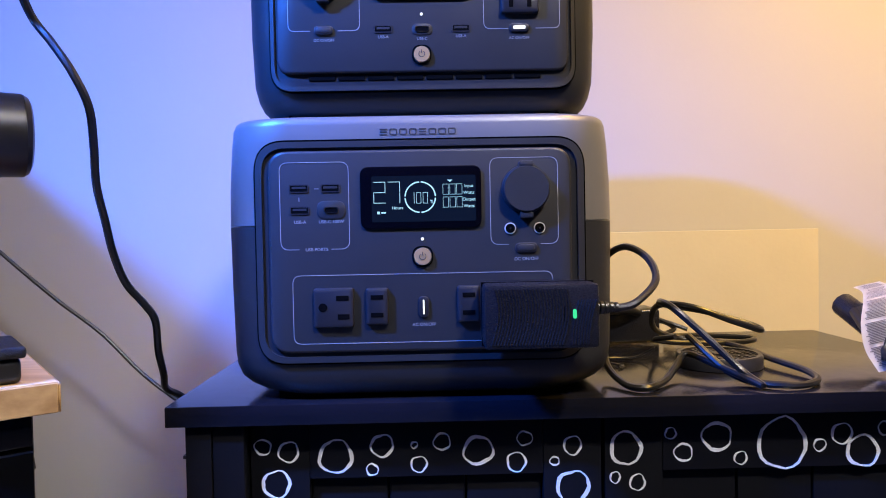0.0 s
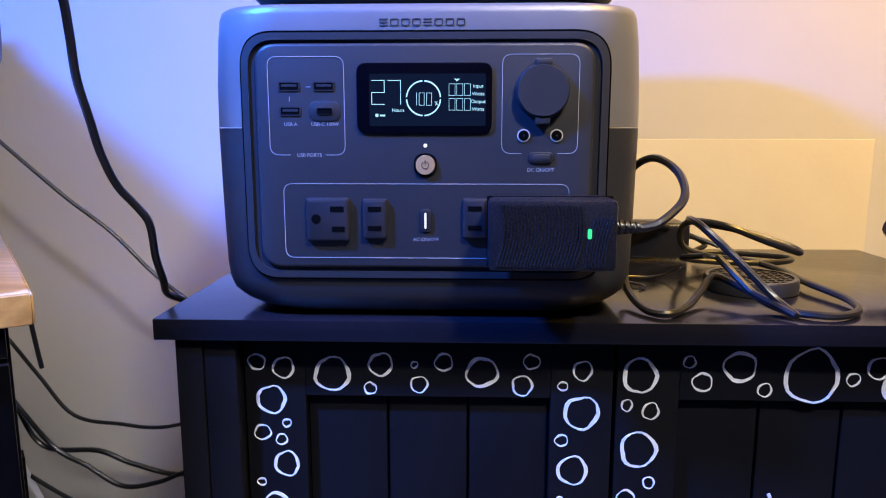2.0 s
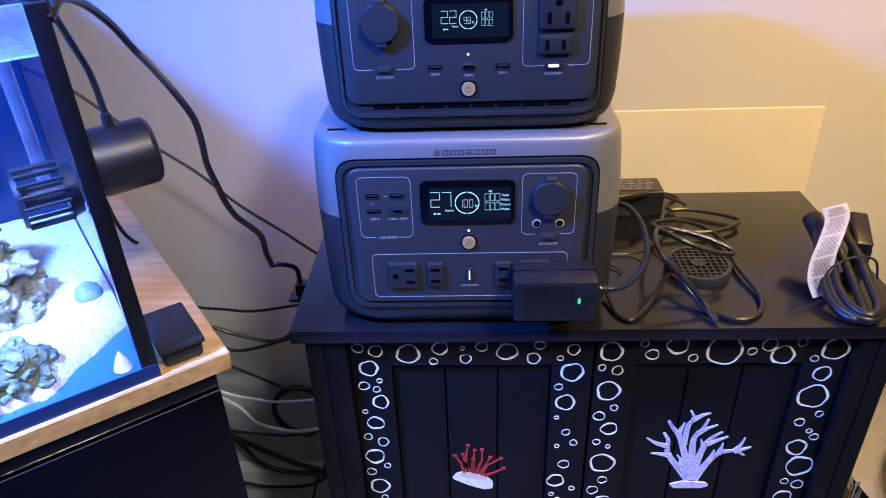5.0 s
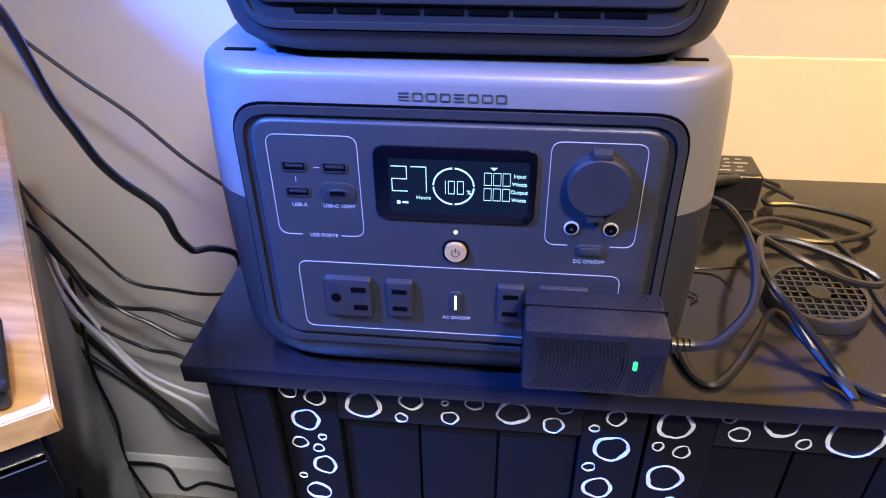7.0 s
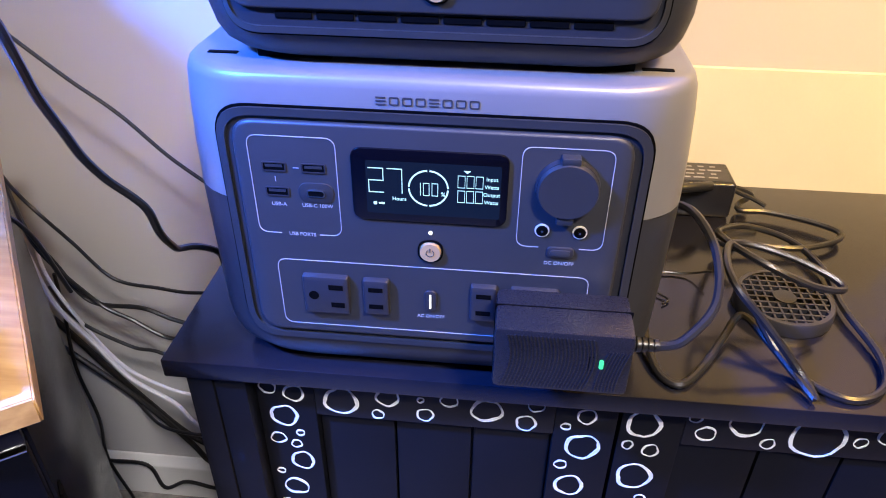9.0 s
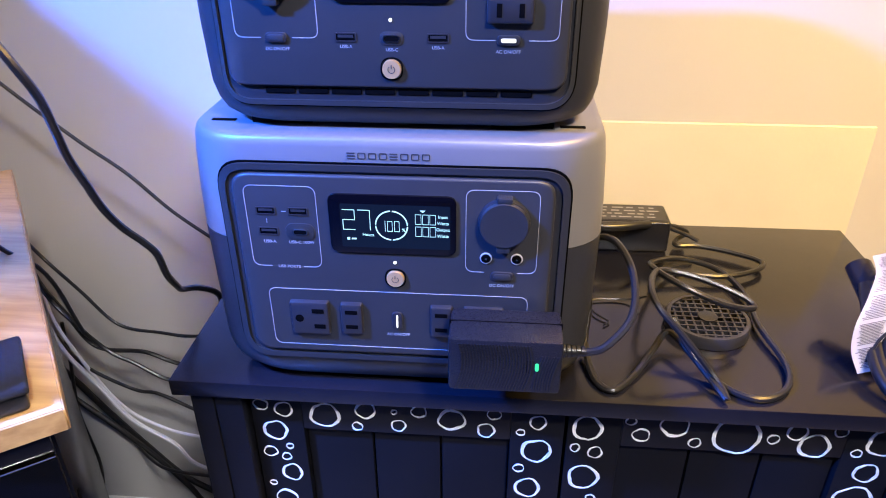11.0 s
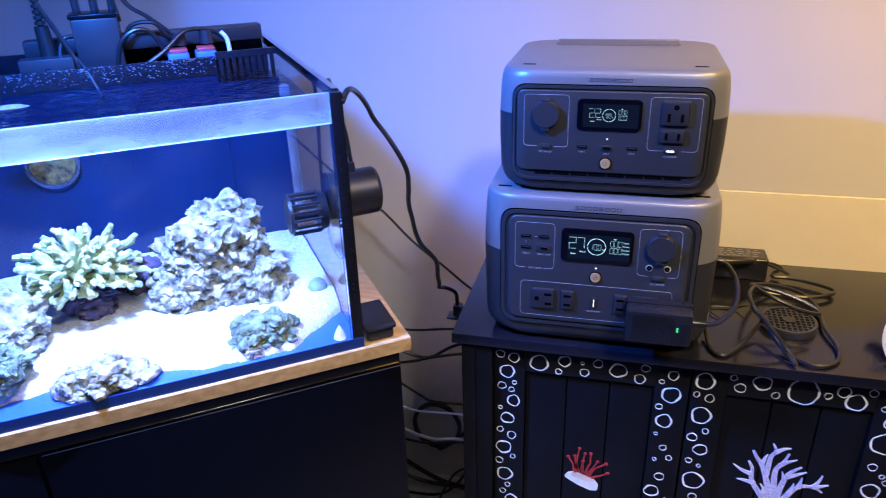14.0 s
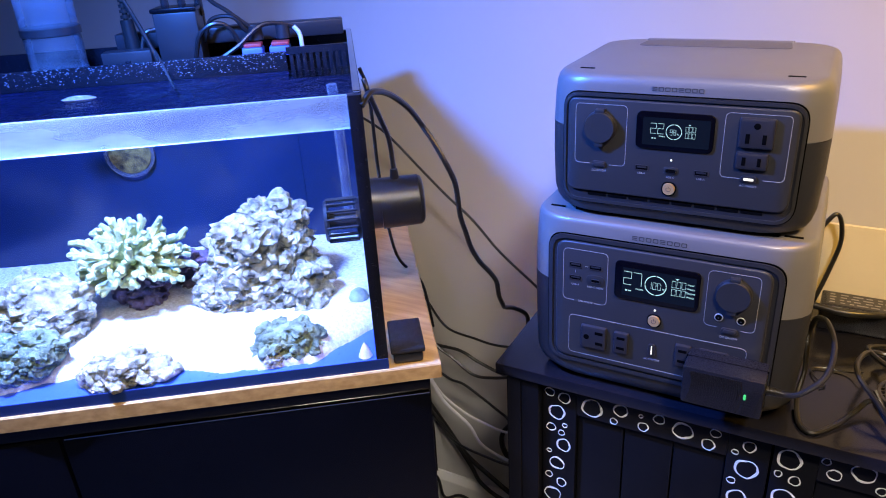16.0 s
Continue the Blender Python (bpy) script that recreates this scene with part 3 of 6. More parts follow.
# lilac branching coral: six limbs from one foot, and their forked tips
cor = None
CORAL_ARMS = [
    ([(0.249, 0.563), (0.235, 0.583), (0.220, 0.607), (0.218, 0.627), (0.212, 0.639)], 0.0095, 0.0030),
    ([(0.250, 0.563), (0.241, 0.599), (0.230, 0.632), (0.221, 0.646), (0.215, 0.657)], 0.0095, 0.0030),
    ([(0.252, 0.563), (0.248, 0.599), (0.246, 0.629), (0.253, 0.643), (0.258, 0.659)], 0.0100, 0.0026),
    ([(0.253, 0.563), (0.255, 0.596), (0.260, 0.621), (0.267, 0.632), (0.276, 0.640)], 0.0095, 0.0026),
    ([(0.255, 0.563), (0.265, 0.589), (0.277, 0.607), (0.294, 0.610), (0.306, 0.603)], 0.0095, 0.0022),
    ([(0.236, 0.620), (0.237, 0.649), (0.242, 0.660), (0.237, 0.672)], 0.0070, 0.0022),
]
FORKS = [
    [(0.224, 0.603), (0.211, 0.606), (0.201, 0.607)], [(0.218, 0.618), (0.205, 0.623), (0.194, 0.631)], [(0.228, 0.635), (0.230, 0.645), (0.233, 0.654)],
    [(0.241, 0.658), (0.250, 0.665), (0.259, 0.668)], [(0.249, 0.638), (0.258, 0.645), (0.269, 0.651)], [(0.261, 0.621), (0.272, 0.627), (0.283, 0.633)],
    [(0.258, 0.612), (0.257, 0.620), (0.254, 0.629)], [(0.292, 0.609), (0.298, 0.618), (0.302, 0.631)], [(0.294, 0.610), (0.302, 0.613), (0.311, 0.617)],
    [(0.276, 0.605), (0.278, 0.614), (0.279, 0.623)], [(0.266, 0.592), (0.269, 0.602), (0.271, 0.612)], [(0.237, 0.585), (0.236, 0.596), (0.231, 0.604)],
]
for k, (pts, w0, w1) in enumerate(CORAL_ARMS):
    cor = stroke(cor, [(q.x, q.z) for q in smooth_path([(x, 0, z) for x, z in pts], 4)], w0, w1, 0.0004 + 0.00008 * k)
for k, pts in enumerate(FORKS):
    cor = stroke(cor, [(q.x, q.z) for q in smooth_path([(x, 0, z) for x, z in pts], 3)], 0.0068, 0.0012, 0.0010 + 0.00004 * k)
part("painted_coral", cor, LILAC_PAINT, door_b, "lilac painted branching coral", smooth=False)
rng = random.Random(11)
dots = None
for pts, w0, w1 in CORAL_ARMS:
    for q in smooth_path([(x, 0, z) for x, z in pts], 7)[2:-2]:
        x, z = q.x + rng.uniform(-0.3, 0.3) * w0 * 0.8, q.z
        dots = stroke(dots, [(x - 0.0004, z), (x + 0.0004, z + 0.0003)], 0.0008, 0.0007, 0.0018)
part("coral_dots", dots, PURPLE_PAINT, door_b, "small mauve dots on the coral", smooth=False)
painted("coral_foot", round_poly([(0.226, 0.557), (0.234, 0.551), (0.264, 0.551), (0.274, 0.555), (0.268, 0.560), (0.242, 0.562)], [0.003] * 6, 3), LILAC_PAINT, door_b, lift=0.0019)
# rolled parchment map
painted("painted_map", round_poly([(-0.078, 0.418), (0.040, 0.425), (0.032, 0.455), (0.022, 0.475), (-0.040, 0.454), (-0.066, 0.450)], [0.004] * 6, 3), SAND_PAINT, door_a, "painted parchment map with dark ink marks")
rng = random.Random(3)
ink = None
for k in range(46):
    x, z = rng.uniform(-0.012, 0.026), rng.uniform(0.432, 0.464)
    if z < 0.452 + (x + 0.012) * 0.35:
        ink = stroke(ink, [(x, z), (x + rng.uniform(-0.003, 0.003), z + rng.uniform(-0.002, 0.002) + 0.0005)], 0.0010, 0.0006, 0.0006)
part("ink_marks", ink, INK, door_a, smooth=False)
edge = stroke(None, [(-0.066, 0.451), (-0.040, 0.456), (0.022, 0.477), (0.033, 0.457), (0.041, 0.427)], 0.0028, 0.0020, 0.0007)
part("map_edge", edge, INK, door_a, smooth=False)
# orange and white striped shape at the foot of the door
painted("orange_stripe_body", round_poly([(0.188, 0.440), (0.200, 0.420), (0.270, 0.412), (0.305, 0.436), (0.316, 0.452), (0.290, 0.458), (0.260, 0.468), (0.214, 0.466)], [0.012] * 8, 4), ORANGE_PAINT, door_b, "orange painted oval with white bands")
painted("orange_stripe_crest", round_poly([(0.216, 0.462), (0.226, 0.478), (0.242, 0.478), (0.252, 0.466)], [0.004] * 4, 3), ORANGE_PAINT, door_b, lift=0.0006)
painted("orange_stripe_crest", round_poly([(0.262, 0.464), (0.270, 0.472), (0.290, 0.470), (0.296, 0.456)], [0.004] * 4, 3), ORANGE_PAINT, door_b, lift=0.0006)
wb = stroke(None, [(0.204, 0.464), (0.208, 0.446), (0.205, 0.424)], 0.006, 0.008, 0.0008)
part("white_band", wb, WHITE_PAINT, door_b, smooth=False)
wb = stroke(None, [(0.252, 0.468), (0.246, 0.450), (0.250, 0.420)], 0.008, 0.011, 0.0008)
part("white_band", wb, WHITE_PAINT, door_b, smooth=False)
wb = stroke(None, [(0.296, 0.456), (0.290, 0.446), (0.294, 0.432)], 0.005, 0.006, 0.0008)
part("white_band", wb, WHITE_PAINT, door_b, smooth=False)


# ---- portable power stations ----
def plan_ring(w, inset, y0, y1, rx, ry, n=8):
    """A case's plan at one height: straight sides with wide elliptic corners; w: half the width."""
    arc = [k / n * math.pi / 2 for k in range(n + 1)]
    ax, a0, a1 = w - rx, y0 + inset + ry, y1 - inset - ry
    out = [(ax + rx * math.sin(a), a0 - ry * math.cos(a)) for a in arc]
    out += [(ax + rx * math.cos(a), a1 + ry * math.sin(a)) for a in arc]
    out += [(-ax - rx * math.sin(a), a1 + ry * math.cos(a)) for a in arc]
    out += [(-ax - rx * math.cos(a), a0 - ry * math.sin(a)) for a in arc]
    return out


def shell(ob, cx, y0, y1, levels, zs, rx, ry):
    """A case lofted through (height, half width, inset) levels, in two pieces: silver above zs, dark below."""
    for above in (True, False):
        b = bmesh.new()
        rings = [[b.verts.new((cx + x, y, z)) for x, y in plan_ring(w, inset, y0, y1, rx, ry)] for z, w, inset in levels]
        n = len(rings[0])
        for r0, r1 in zip(rings, rings[1:]):
            for i in range(n):
                b.faces.new((r0[i], r0[(i + 1) % n], r1[(i + 1) % n], r1[i]))
        b.faces.new(rings[0][::-1])
        b.faces.new(rings[-1])
        bmesh.ops.bisect_plane(b, geom=b.verts[:] + b.edges[:] + b.faces[:], plane_co=(0, 0, zs + (0.0003 if above else -0.0003)), plane_no=(0, 0, 1), clear_inner=above, clear_outer=not above)
        bmesh.ops.holes_fill(b, edges=[e for e in b.edges if e.is_boundary], sides=0)
        part("upper_shell" if above else "lower_shell", b, SILVER if above else DARK, ob, "silver-grey plastic upper shell" if above else "dark grey plastic lower shell")


def bow(bm, cx, w, rx, ry):
    """Bends the sides of a front piece back, to follow the wide corners of the case."""
    x0 = w - rx
    for side in (-1, 1):
        for k in range(6):
            bmesh.ops.bisect_plane(bm, geom=bm.verts[:] + bm.edges[:] + bm.faces[:], plane_co=(cx + side * (x0 + k * 0.0035), 0, 0), plane_no=(1, 0, 0))
    for v in bm.verts:
        d = (abs(v.co.x - cx) - x0) / rx
        if d > 0:
            v.co.y += ry * (1 - math.sqrt(1 - min(0.98, d * d)))
    return bm


def line_box(bm, cx, cz, w, h, r, y, t=0.0004, gap=None):
    """A thin printed rounded rectangle; gap: (centre, width) left open in its lower line."""
    b = band(rrect(cx, cz, w, h, r), rrect(cx, cz, w - 2 * t, h - 2 * t, r - t), y - 0.0003, y + 0.0005)
    if gap:
        doomed = [f for f in b.faces if abs(f.calc_center_median().x - gap[0]) < gap[1] / 2 and f.calc_center_median().z < cz - h / 2 + 0.004]
        bmesh.ops.delete(b, geom=doomed, context="FACES")
        a, c = cx - w / 2 + r, cx + w / 2 - r
        for x0, x1 in ((a, gap[0] - gap[1] / 2), (gap[0] + gap[1] / 2, c)):
            if x1 > x0:
                b = box((x0, y - 0.0003, cz - h / 2), (x1, y + 0.0005, cz - h / 2 + t), bm=b)
    return join(bm, b)


def usb_port(ob, x, z, y, w=0.0130, h=0.0056):
    p = part("usb_port", band(rrect(x, z, w, h, 0.0008, 2), rrect(x, z, w - 0.0014, h - 0.0014, 0.0004, 2), y - 0.0006, y + 0.001), SOCKET, ob)
    part("port_recess", box((x - w / 2 + 0.0005, y - 0.0003, z - h / 2 + 0.0005), (x + w / 2 - 0.0005, y, z + h / 2 - 0.0005)), GROOVE, p)
    part("port_tongue", box((x - w / 2 + 0.0018, y - 0.0005, z - 0.0002), (x + w / 2 - 0.0018, y - 0.0002, z + 0.0014)), DARK, p)


def usb_c_port(ob, x, z, y, w=0.0165, h=0.0105):
    p = part("usb_c_port", slab(rrect(x, z, w, h, h * 0.48), y - 0.0006, y + 0.001, 0.0004), DARK, ob)
    part("metal_lip", band(rrect(x, z, 0.0098, 0.0042, 0.002), rrect(x, z, 0.0086, 0.0030, 0.0015), y - 0.0012, y), CHROME, p)
    part("port_recess", slab(rrect(x, z, 0.0086, 0.0030, 0.0015), y - 0.0009, y), GROOVE, p)


def socket_face(ob, x, z, y, w, h, slots, ground=None):
    """A raised outlet block with slots (x, z, width, height) and an optional ground hole."""
    s = part("outlet", slab(rrect(x, z, w, h, 0.0016, 3), y - 0.0042, y + 0.001, 0.0020), SOCKET, ob, "raised black outlet")
    for sx, sz, sw, sh in slots:
        part("slot", box((x + sx - sw / 2, y - 0.0045, z + sz - sh / 2), (x + sx + sw / 2, y - 0.004, z + sz + sh / 2)), GROOVE, s)
    if ground:
        gx, gz, gr = ground
        part("ground_hole", rod((x + gx, y - 0.0045, z + gz), (x + gx, y - 0.004, z + gz), gr, seg=20), GROOVE, s)


def pill_button(ob, x, z, y, w, h, name="switch_button", lit=None, upright=False):
    b = part(name, slab(rrect(x, z, w, h, min(w, h) * 0.48), y - 0.0016, y + 0.001, 0.0007), SOCKET, ob)
    if lit:
        lw, lh = lit
        part("light_bar", slab(rrect(x, z, lw, lh, min(lw, lh) * 0.45, 3), y - 0.0021, y - 0.0015), GLOW_WHITE, b, "lit white bar")
    else:
        part("button_cap", slab(rrect(x, z, w * 0.74, h * 0.62, h * 0.28), y - 0.0020, y - 0.0010, 0.0004), PANEL, b)
    return b


def power_button(ob, x, z, y, r):
    b = part("power_button", rod((x, y + 0.001, z), (x, y - 0.0026, z), r, r * 0.93, 36), GOLD, ob, "champagne round power button")
    part("button_ring", band(rrect(x, z, r * 2.32, r * 2.32, r * 1.13, 8), rrect(x, z, r * 2.06, r * 2.06, r * 1.0, 8), y - 0.0008, y + 0.0005), GROOVE, b)
    arc = [(x + r * 0.36 * math.sin(a), y - 0.0028, z + r * 0.36 * math.cos(a)) for a in [0.6 + k * 0.42 for k in range(13)]]
    t = tube(arc, 0.00022, 5, 0)
    t = box((x - 0.00025, y - 0.0030, z + r * 0.1), (x + 0.00025, y - 0.0026, z + r * 0.5), bm=t)
    part("power_symbol", t, LOGO, b)


def car_socket(ob, x, z, y, r):
    c = part("car_socket", rod((x, y + 0.002, z), (x, y - 0.004, z), r * 1.04, r * 1.0, 40), SOCKET, ob)
    part("socket_cap", rod((x, y - 0.0042, z), (x, y - 0.0070, z), r * 0.99, r * 0.93, 40), DARK, c, "round dark rubber socket cap")
    part("cap_tab", box((x - r * 0.28, y - 0.006, z - r * 1.22), (x + r * 0.28, y + 0.0005, z - r * 0.9), 0.001), DARK, c)
    part("cap_tab", box((x - r * 0.30, y - 0.006, z + r * 0.92), (x + r * 0.30, y + 0.0005, z + r * 1.16), 0.001), DARK, c)


def logo_bars(ob, x, z, y, w, h):
    """Eight plain dark marks where the maker's sign stands."""
    step = w / 8
    for k in range(8):
        x0 = x - w / 2 + k * step
        if k in (0, 4):
            for j in range(3):
                zc = z + h * (0.36 - 0.36 * j)
                part("maker_mark", box((x0, y - 0.0004, zc - h * 0.07), (x0 + step * 0.74, y + 0.0004, zc + h * 0.07)), LOGO, ob, smooth=False)
        else:
            b = band(rrect(x0 + step * 0.37, z, step * 0.76, h * 0.88, h * 0.2, 3), rrect(x0 + step * 0.37, z, step * 0.76 - h * 0.26, h * 0.62, h * 0.1, 3), y - 0.0004, y + 0.0004)
            part("maker_mark", b, LOGO, ob, smooth=False)


def display(ob, cx, cz, y, w, h, left, centre, k, captions=True):
    """The black display with its lit figures; k: size against the larger unit."""
    s = part("display", slab(rrect(cx, cz, w, h, 0.006), y - 0.0016, y + 0.001, 0.0005), SCREEN, ob, "black glass display with lit figures")
    part("backlit_field", slab(rrect(cx + 0.002 * k, cz - 0.001 * k, w * 0.86, h * 0.74, 0.001, 2), y - 0.0017, y - 0.0012), LCD, s, "faintly lit dark blue field", smooth=False)
    f = y - 0.0019
    b = None
    for i, ch in enumerate(left):
        b = digit(ch, cx + (-0.0325 + 0.0100 * i) * k, f, cz - 0.0040 * k, 0.0085 * k, 0.0150 * k, 0.00075 * k, b)
    part("hour_figures", b, GLOW_ICE, s, "lit pale blue figures", smooth=False)
    b, wd = None, 0.0046 * k
    for i, ch in enumerate(centre):
        b = digit(ch, cx - 0.0010 * k + (i - len(centre) / 2) * wd, f, cz - 0.0044 * k, wd * 0.78, 0.0078 * k, 0.0005 * k, b)
    part("charge_figures", b, GLOW_ICE, s, smooth=False)
    lettering("percent", "%", cx + (len(centre) / 2 * 0.0046 + 0.0006) * k, f, cz - 0.0032 * k, 0.0034 * k, GLOW_ICE, s)
    b = None
    for q in range(4):
        arc = [(cx - 0.0004 * k + 0.0104 * k * math.sin(a), f, cz + 0.0104 * k * math.cos(a)) for a in [q * math.pi / 2 + 0.06 + j * (math.pi / 2 - 0.12) / 10 for j in range(11)]]
        b = tube(arc, 0.00046 * k, 6, 0, bm=b)
    part("charge_ring", b, GLOW_ICE, s, "lit pale blue ring")
    b = None
    for row in (0, 1):
        for i in range(3):
            b = digit("0", cx + (0.0150 + 0.0047 * i) * k, f, cz + (0.0014 - 0.0088 * row) * k, 0.0041 * k, 0.0074 * k, 0.00042 * k, b)
    part("watt_figures", b, GLOW_ICE, s, smooth=False)
    for word, dz in () if not captions else (("Input", 0.0072), ("Watts", 0.0026), ("Output", -0.0020), ("Watts", -0.0066)):
        lettering("caption", word, cx + 0.0330 * k, f, cz + dz * k, 0.0030 * k, GLOW_ICE, s)
    lettering("caption", "Hours", cx - 0.0160 * k, f, cz - 0.0072 * k, 0.0030 * k, GLOW_ICE, s)
    b = box((cx - 0.0300 * k, f - 0.0003, cz - 0.0112 * k), (cx - 0.0282 * k, f, cz - 0.0094 * k))
    b = box((cx - 0.0272 * k, f - 0.0003, cz - 0.0108 * k), (cx - 0.0240 * k, f, cz - 0.0098 * k), bm=b)
    part("status_icons", b, GLOW_ICE, s, smooth=False)
    wifi = slab([(cx + 0.0200 * k, cz + 0.0100 * k), (cx + 0.0218 * k, cz + 0.0116 * k), (cx + 0.0182 * k, cz + 0.0116 * k)][::-1], f - 0.0003, f)
    part("signal_icon", wifi, GLOW_ICE, s, smooth=False)


def feet(ob, cx, hw, y0, y1, z):
    for x in (cx - hw, cx + hw):
        for y in (y0, y1):
            part("foot", box((x - 0.02, y - 0.012, z - 0.0035), (x + 0.02, y + 0.012, z + 0.004), 0.0015), GROOVE, ob)


# larger unit, on the cabinet
A = thing("power_station", (0, 0.63, CTOP), "larger two-tone grey portable power station on the cabinet top", "power station", "stacked power stations")
AX, AF = -0.001, 0.5035
za0, za1 = CTOP + 0.003, 0.9985
A_LEVELS = [(za0, 0.114, 0.014), (0.8055, 0.1215, 0.009), (0.810, 0.1285, 0.005), (0.816, 0.1345, 0.002), (0.824, 0.1372, 0.0004), (0.833, 0.1382, 0), (0.875, 0.1393, 0), (0.924, 0.1400, 0), (0.950, 0.1395, 0), (0.978, 0.1378, 0), (0.992, 0.1362, 0), (0.9962, 0.1348, 0.0010), (0.9980, 0.1330, 0.0026), (za1, 0.1308, 0.0048)]
A_BEND = (0.140, 0.046, 0.036)
shell(A, AX, AF, 0.752, A_LEVELS, 0.9235, 0.046, 0.036)
feet(A, AX, 0.085, 0.535, 0.72, za0)
BZ, BH = 0.9045, 0.1525
part("front_bezel", bow(band(rrect(AX, BZ, 0.2280, BH, 0.021, 8), rrect(AX, BZ, 0.2185, BH - 0.0085, 0.0175, 8), AF - 0.0022, AF + 0.002), AX, *A_BEND), DARK, A)
part("bezel_gap", bow(slab(rrect(AX, BZ, 0.2190, BH - 0.008, 0.0175, 8), AF - 0.0004, AF + 0.001), AX, *A_BEND), SOCKET, A)
AP = AF - 0.0035
part("front_panel", bow(slab(rrect(AX, BZ + 0.0003, 0.2090, BH - 0.0135, 0.0135, 8), AP, AF + 0.0005, 0.0020, seg=3), AX, *A_BEND), PANEL, A)
part("bezel_edge", bow(band(rrect(AX, BZ, 0.2308, BH + 0.0028, 0.0224, 8), rrect(AX, BZ, 0.2278, BH - 0.0003, 0.0209, 8), AF - 0.0006, AF + 0.001), AX, *A_BEND), GROOVE, A)
logo_bars(A, AX, 0.9868, AF, 0.0540, 0.0050)
lb = line_box(None, -0.0735, 0.9365, 0.0475, 0.0600, 0.006, AP, gap=(-0.0735, 0.022))
part("printed_outline", lb, PRINT, A, "thin pale printed lines", smooth=False)
lb = line_box(None, 0.0705, 0.9375, 0.0470, 0.0600, 0.006, AP, gap=(0.0705, 0.022))
part("printed_outline", lb, PRINT, A, smooth=False)
lb = line_box(None, 0.0, 0.8652, 0.1795, 0.0475, 0.006, AP)
part("printed_outline", lb, PRINT, A, smooth=False)
lb = box((-0.0736, AP - 0.0003, 0.9480), (-0.0705, AP, 0.9484))
part("printed_dash", lb, PRINT, A, smooth=False)
part("printed_dash", box((-0.0842, AP - 0.0003, 0.9395), (-0.0838, AP, 0.9425)), PRINT, A, smooth=False)
for px, pz in ((-0.0840, 0.9485), (-0.0625, 0.9485), (-0.0837, 0.9335)):
    usb_port(A, px, pz, AP)
usb_c_port(A, -0.0622, 0.9335, AP, 0.0195, 0.0125)
for word, wx, wz in (("USB-A", -0.0837, 0.9255), ("USB-C 100W", -0.0622, 0.9255), ("USB PORTS", -0.0725, 0.9065), ("DC ON/OFF", 0.0715, 0.8975), ("AC ON/OFF", 0.0002, 0.8535)):
    lettering("printed_word", word, wx, AP - 0.0001, wz, 0.0031, PRINT, A)
display(A, -0.0005, 0.9412, AP, 0.0830, 0.0425, "27", "100", 1.0)
part("led_dot", rod((0, AP - 0.0006, 0.9126), (0, AP, 0.9126), 0.0011, seg=14), GLOW_WHITE, A)
power_button(A, 0.0, 0.9006, AP, 0.0062)
car_socket(A, 0.0716, 0.9455, AP, 0.0163)
for px in (0.0606, 0.0808):
    j = part("dc_jack", rod((px, AP + 0.001, 0.9187), (px, AP - 0.0008, 0.9187), 0.0040, seg=24), NICKEL, A, "bright ringed round jack")
    part("jack_hole", rod((px, AP - 0.0007, 0.9187), (px, AP - 0.0012, 0.9187), 0.0032, seg=24), GROOVE, j)
    part("jack_pin", rod((px, AP - 0.001, 0.9187), (px, AP - 0.0018, 0.9187), 0.0007, seg=10), CHROME, j)
pill_button(A, 0.0715, 0.9053, AP, 0.0150, 0.0066)
pill_button(A, 0.0000, 0.8658, AP, 0.0074, 0.0145, lit=(0.0011, 0.0100))
socket_face(A, -0.0615, 0.8665, AP, 0.0275, 0.0270, [(0.0062, 0.0067, 0.0085, 0.0034), (0.0068, -0.0060, 0.0080, 0.0034)], (-0.0072, 0.0004, 0.0030))
socket_face(A, -0.0318, 0.8670, AP, 0.0155, 0.0250, [(0, 0.0063, 0.0085, 0.0030), (0, -0.0058, 0.0085, 0.0030)])
socket_face(A, 0.0310, 0.8675, AP, 0.0155, 0.0250, [(0, 0.0063, 0.0085, 0.0030), (0, -0.0058, 0.0085, 0.0030)])
socket_face(A, 0.0600, 0.8665, AP, 0.0275, 0.0270, [(0.0062, 0.0067, 0.0085, 0.0034), (0.0068, -0.0060, 0.0080, 0.0034)])
for x in (-0.115, 0.113):
    part("lid_notch", box((x - 0.008, 0.530, za1 - 0.0006), (x + 0.008, 0.5335, za1 + 0.0006)), GROOVE, A)

# smaller unit, on top
B = thing("power_station", (0, 0.62, za1), "smaller two-tone grey portable power station stacked on the larger one", "power station", "stacked power stations")
BX, BF = 0.0030, 0.5115
zb0, zb1 = za1 + 0.003, 1.1435
B_LEVELS = [(zb0, 0.110, 0.012), (1.004, 0.1155, 0.007), (1.008, 0.1195, 0.0035), (1.014, 0.1222, 0.0012), (1.025, 0.1248, 0), (1.060, 0.1264, 0), (1.092, 0.1266, 0), (1.120, 0.1252, 0), (1.133, 0.1235, 0), (1.1385, 0.1216, 0.0012), (1.1418, 0.1190, 0.0034), (zb1, 0.1156, 0.0068)]
B_BEND = (0.127, 0.041, 0.034)
shell(B, BX, BF, 0.721, B_LEVELS, 1.0915, 0.041, 0.034)
feet(B, BX, 0.078, 0.54, 0.69, zb0)
BBZ, BBH = 1.0715, 0.1095
part("front_bezel", bow(band(rrect(BX, BBZ, 0.2140, BBH, 0.018, 8), rrect(BX, BBZ, 0.2085, BBH - 0.0065, 0.0155, 8), BF - 0.0022, BF + 0.002), BX, *B_BEND), DARK, B)
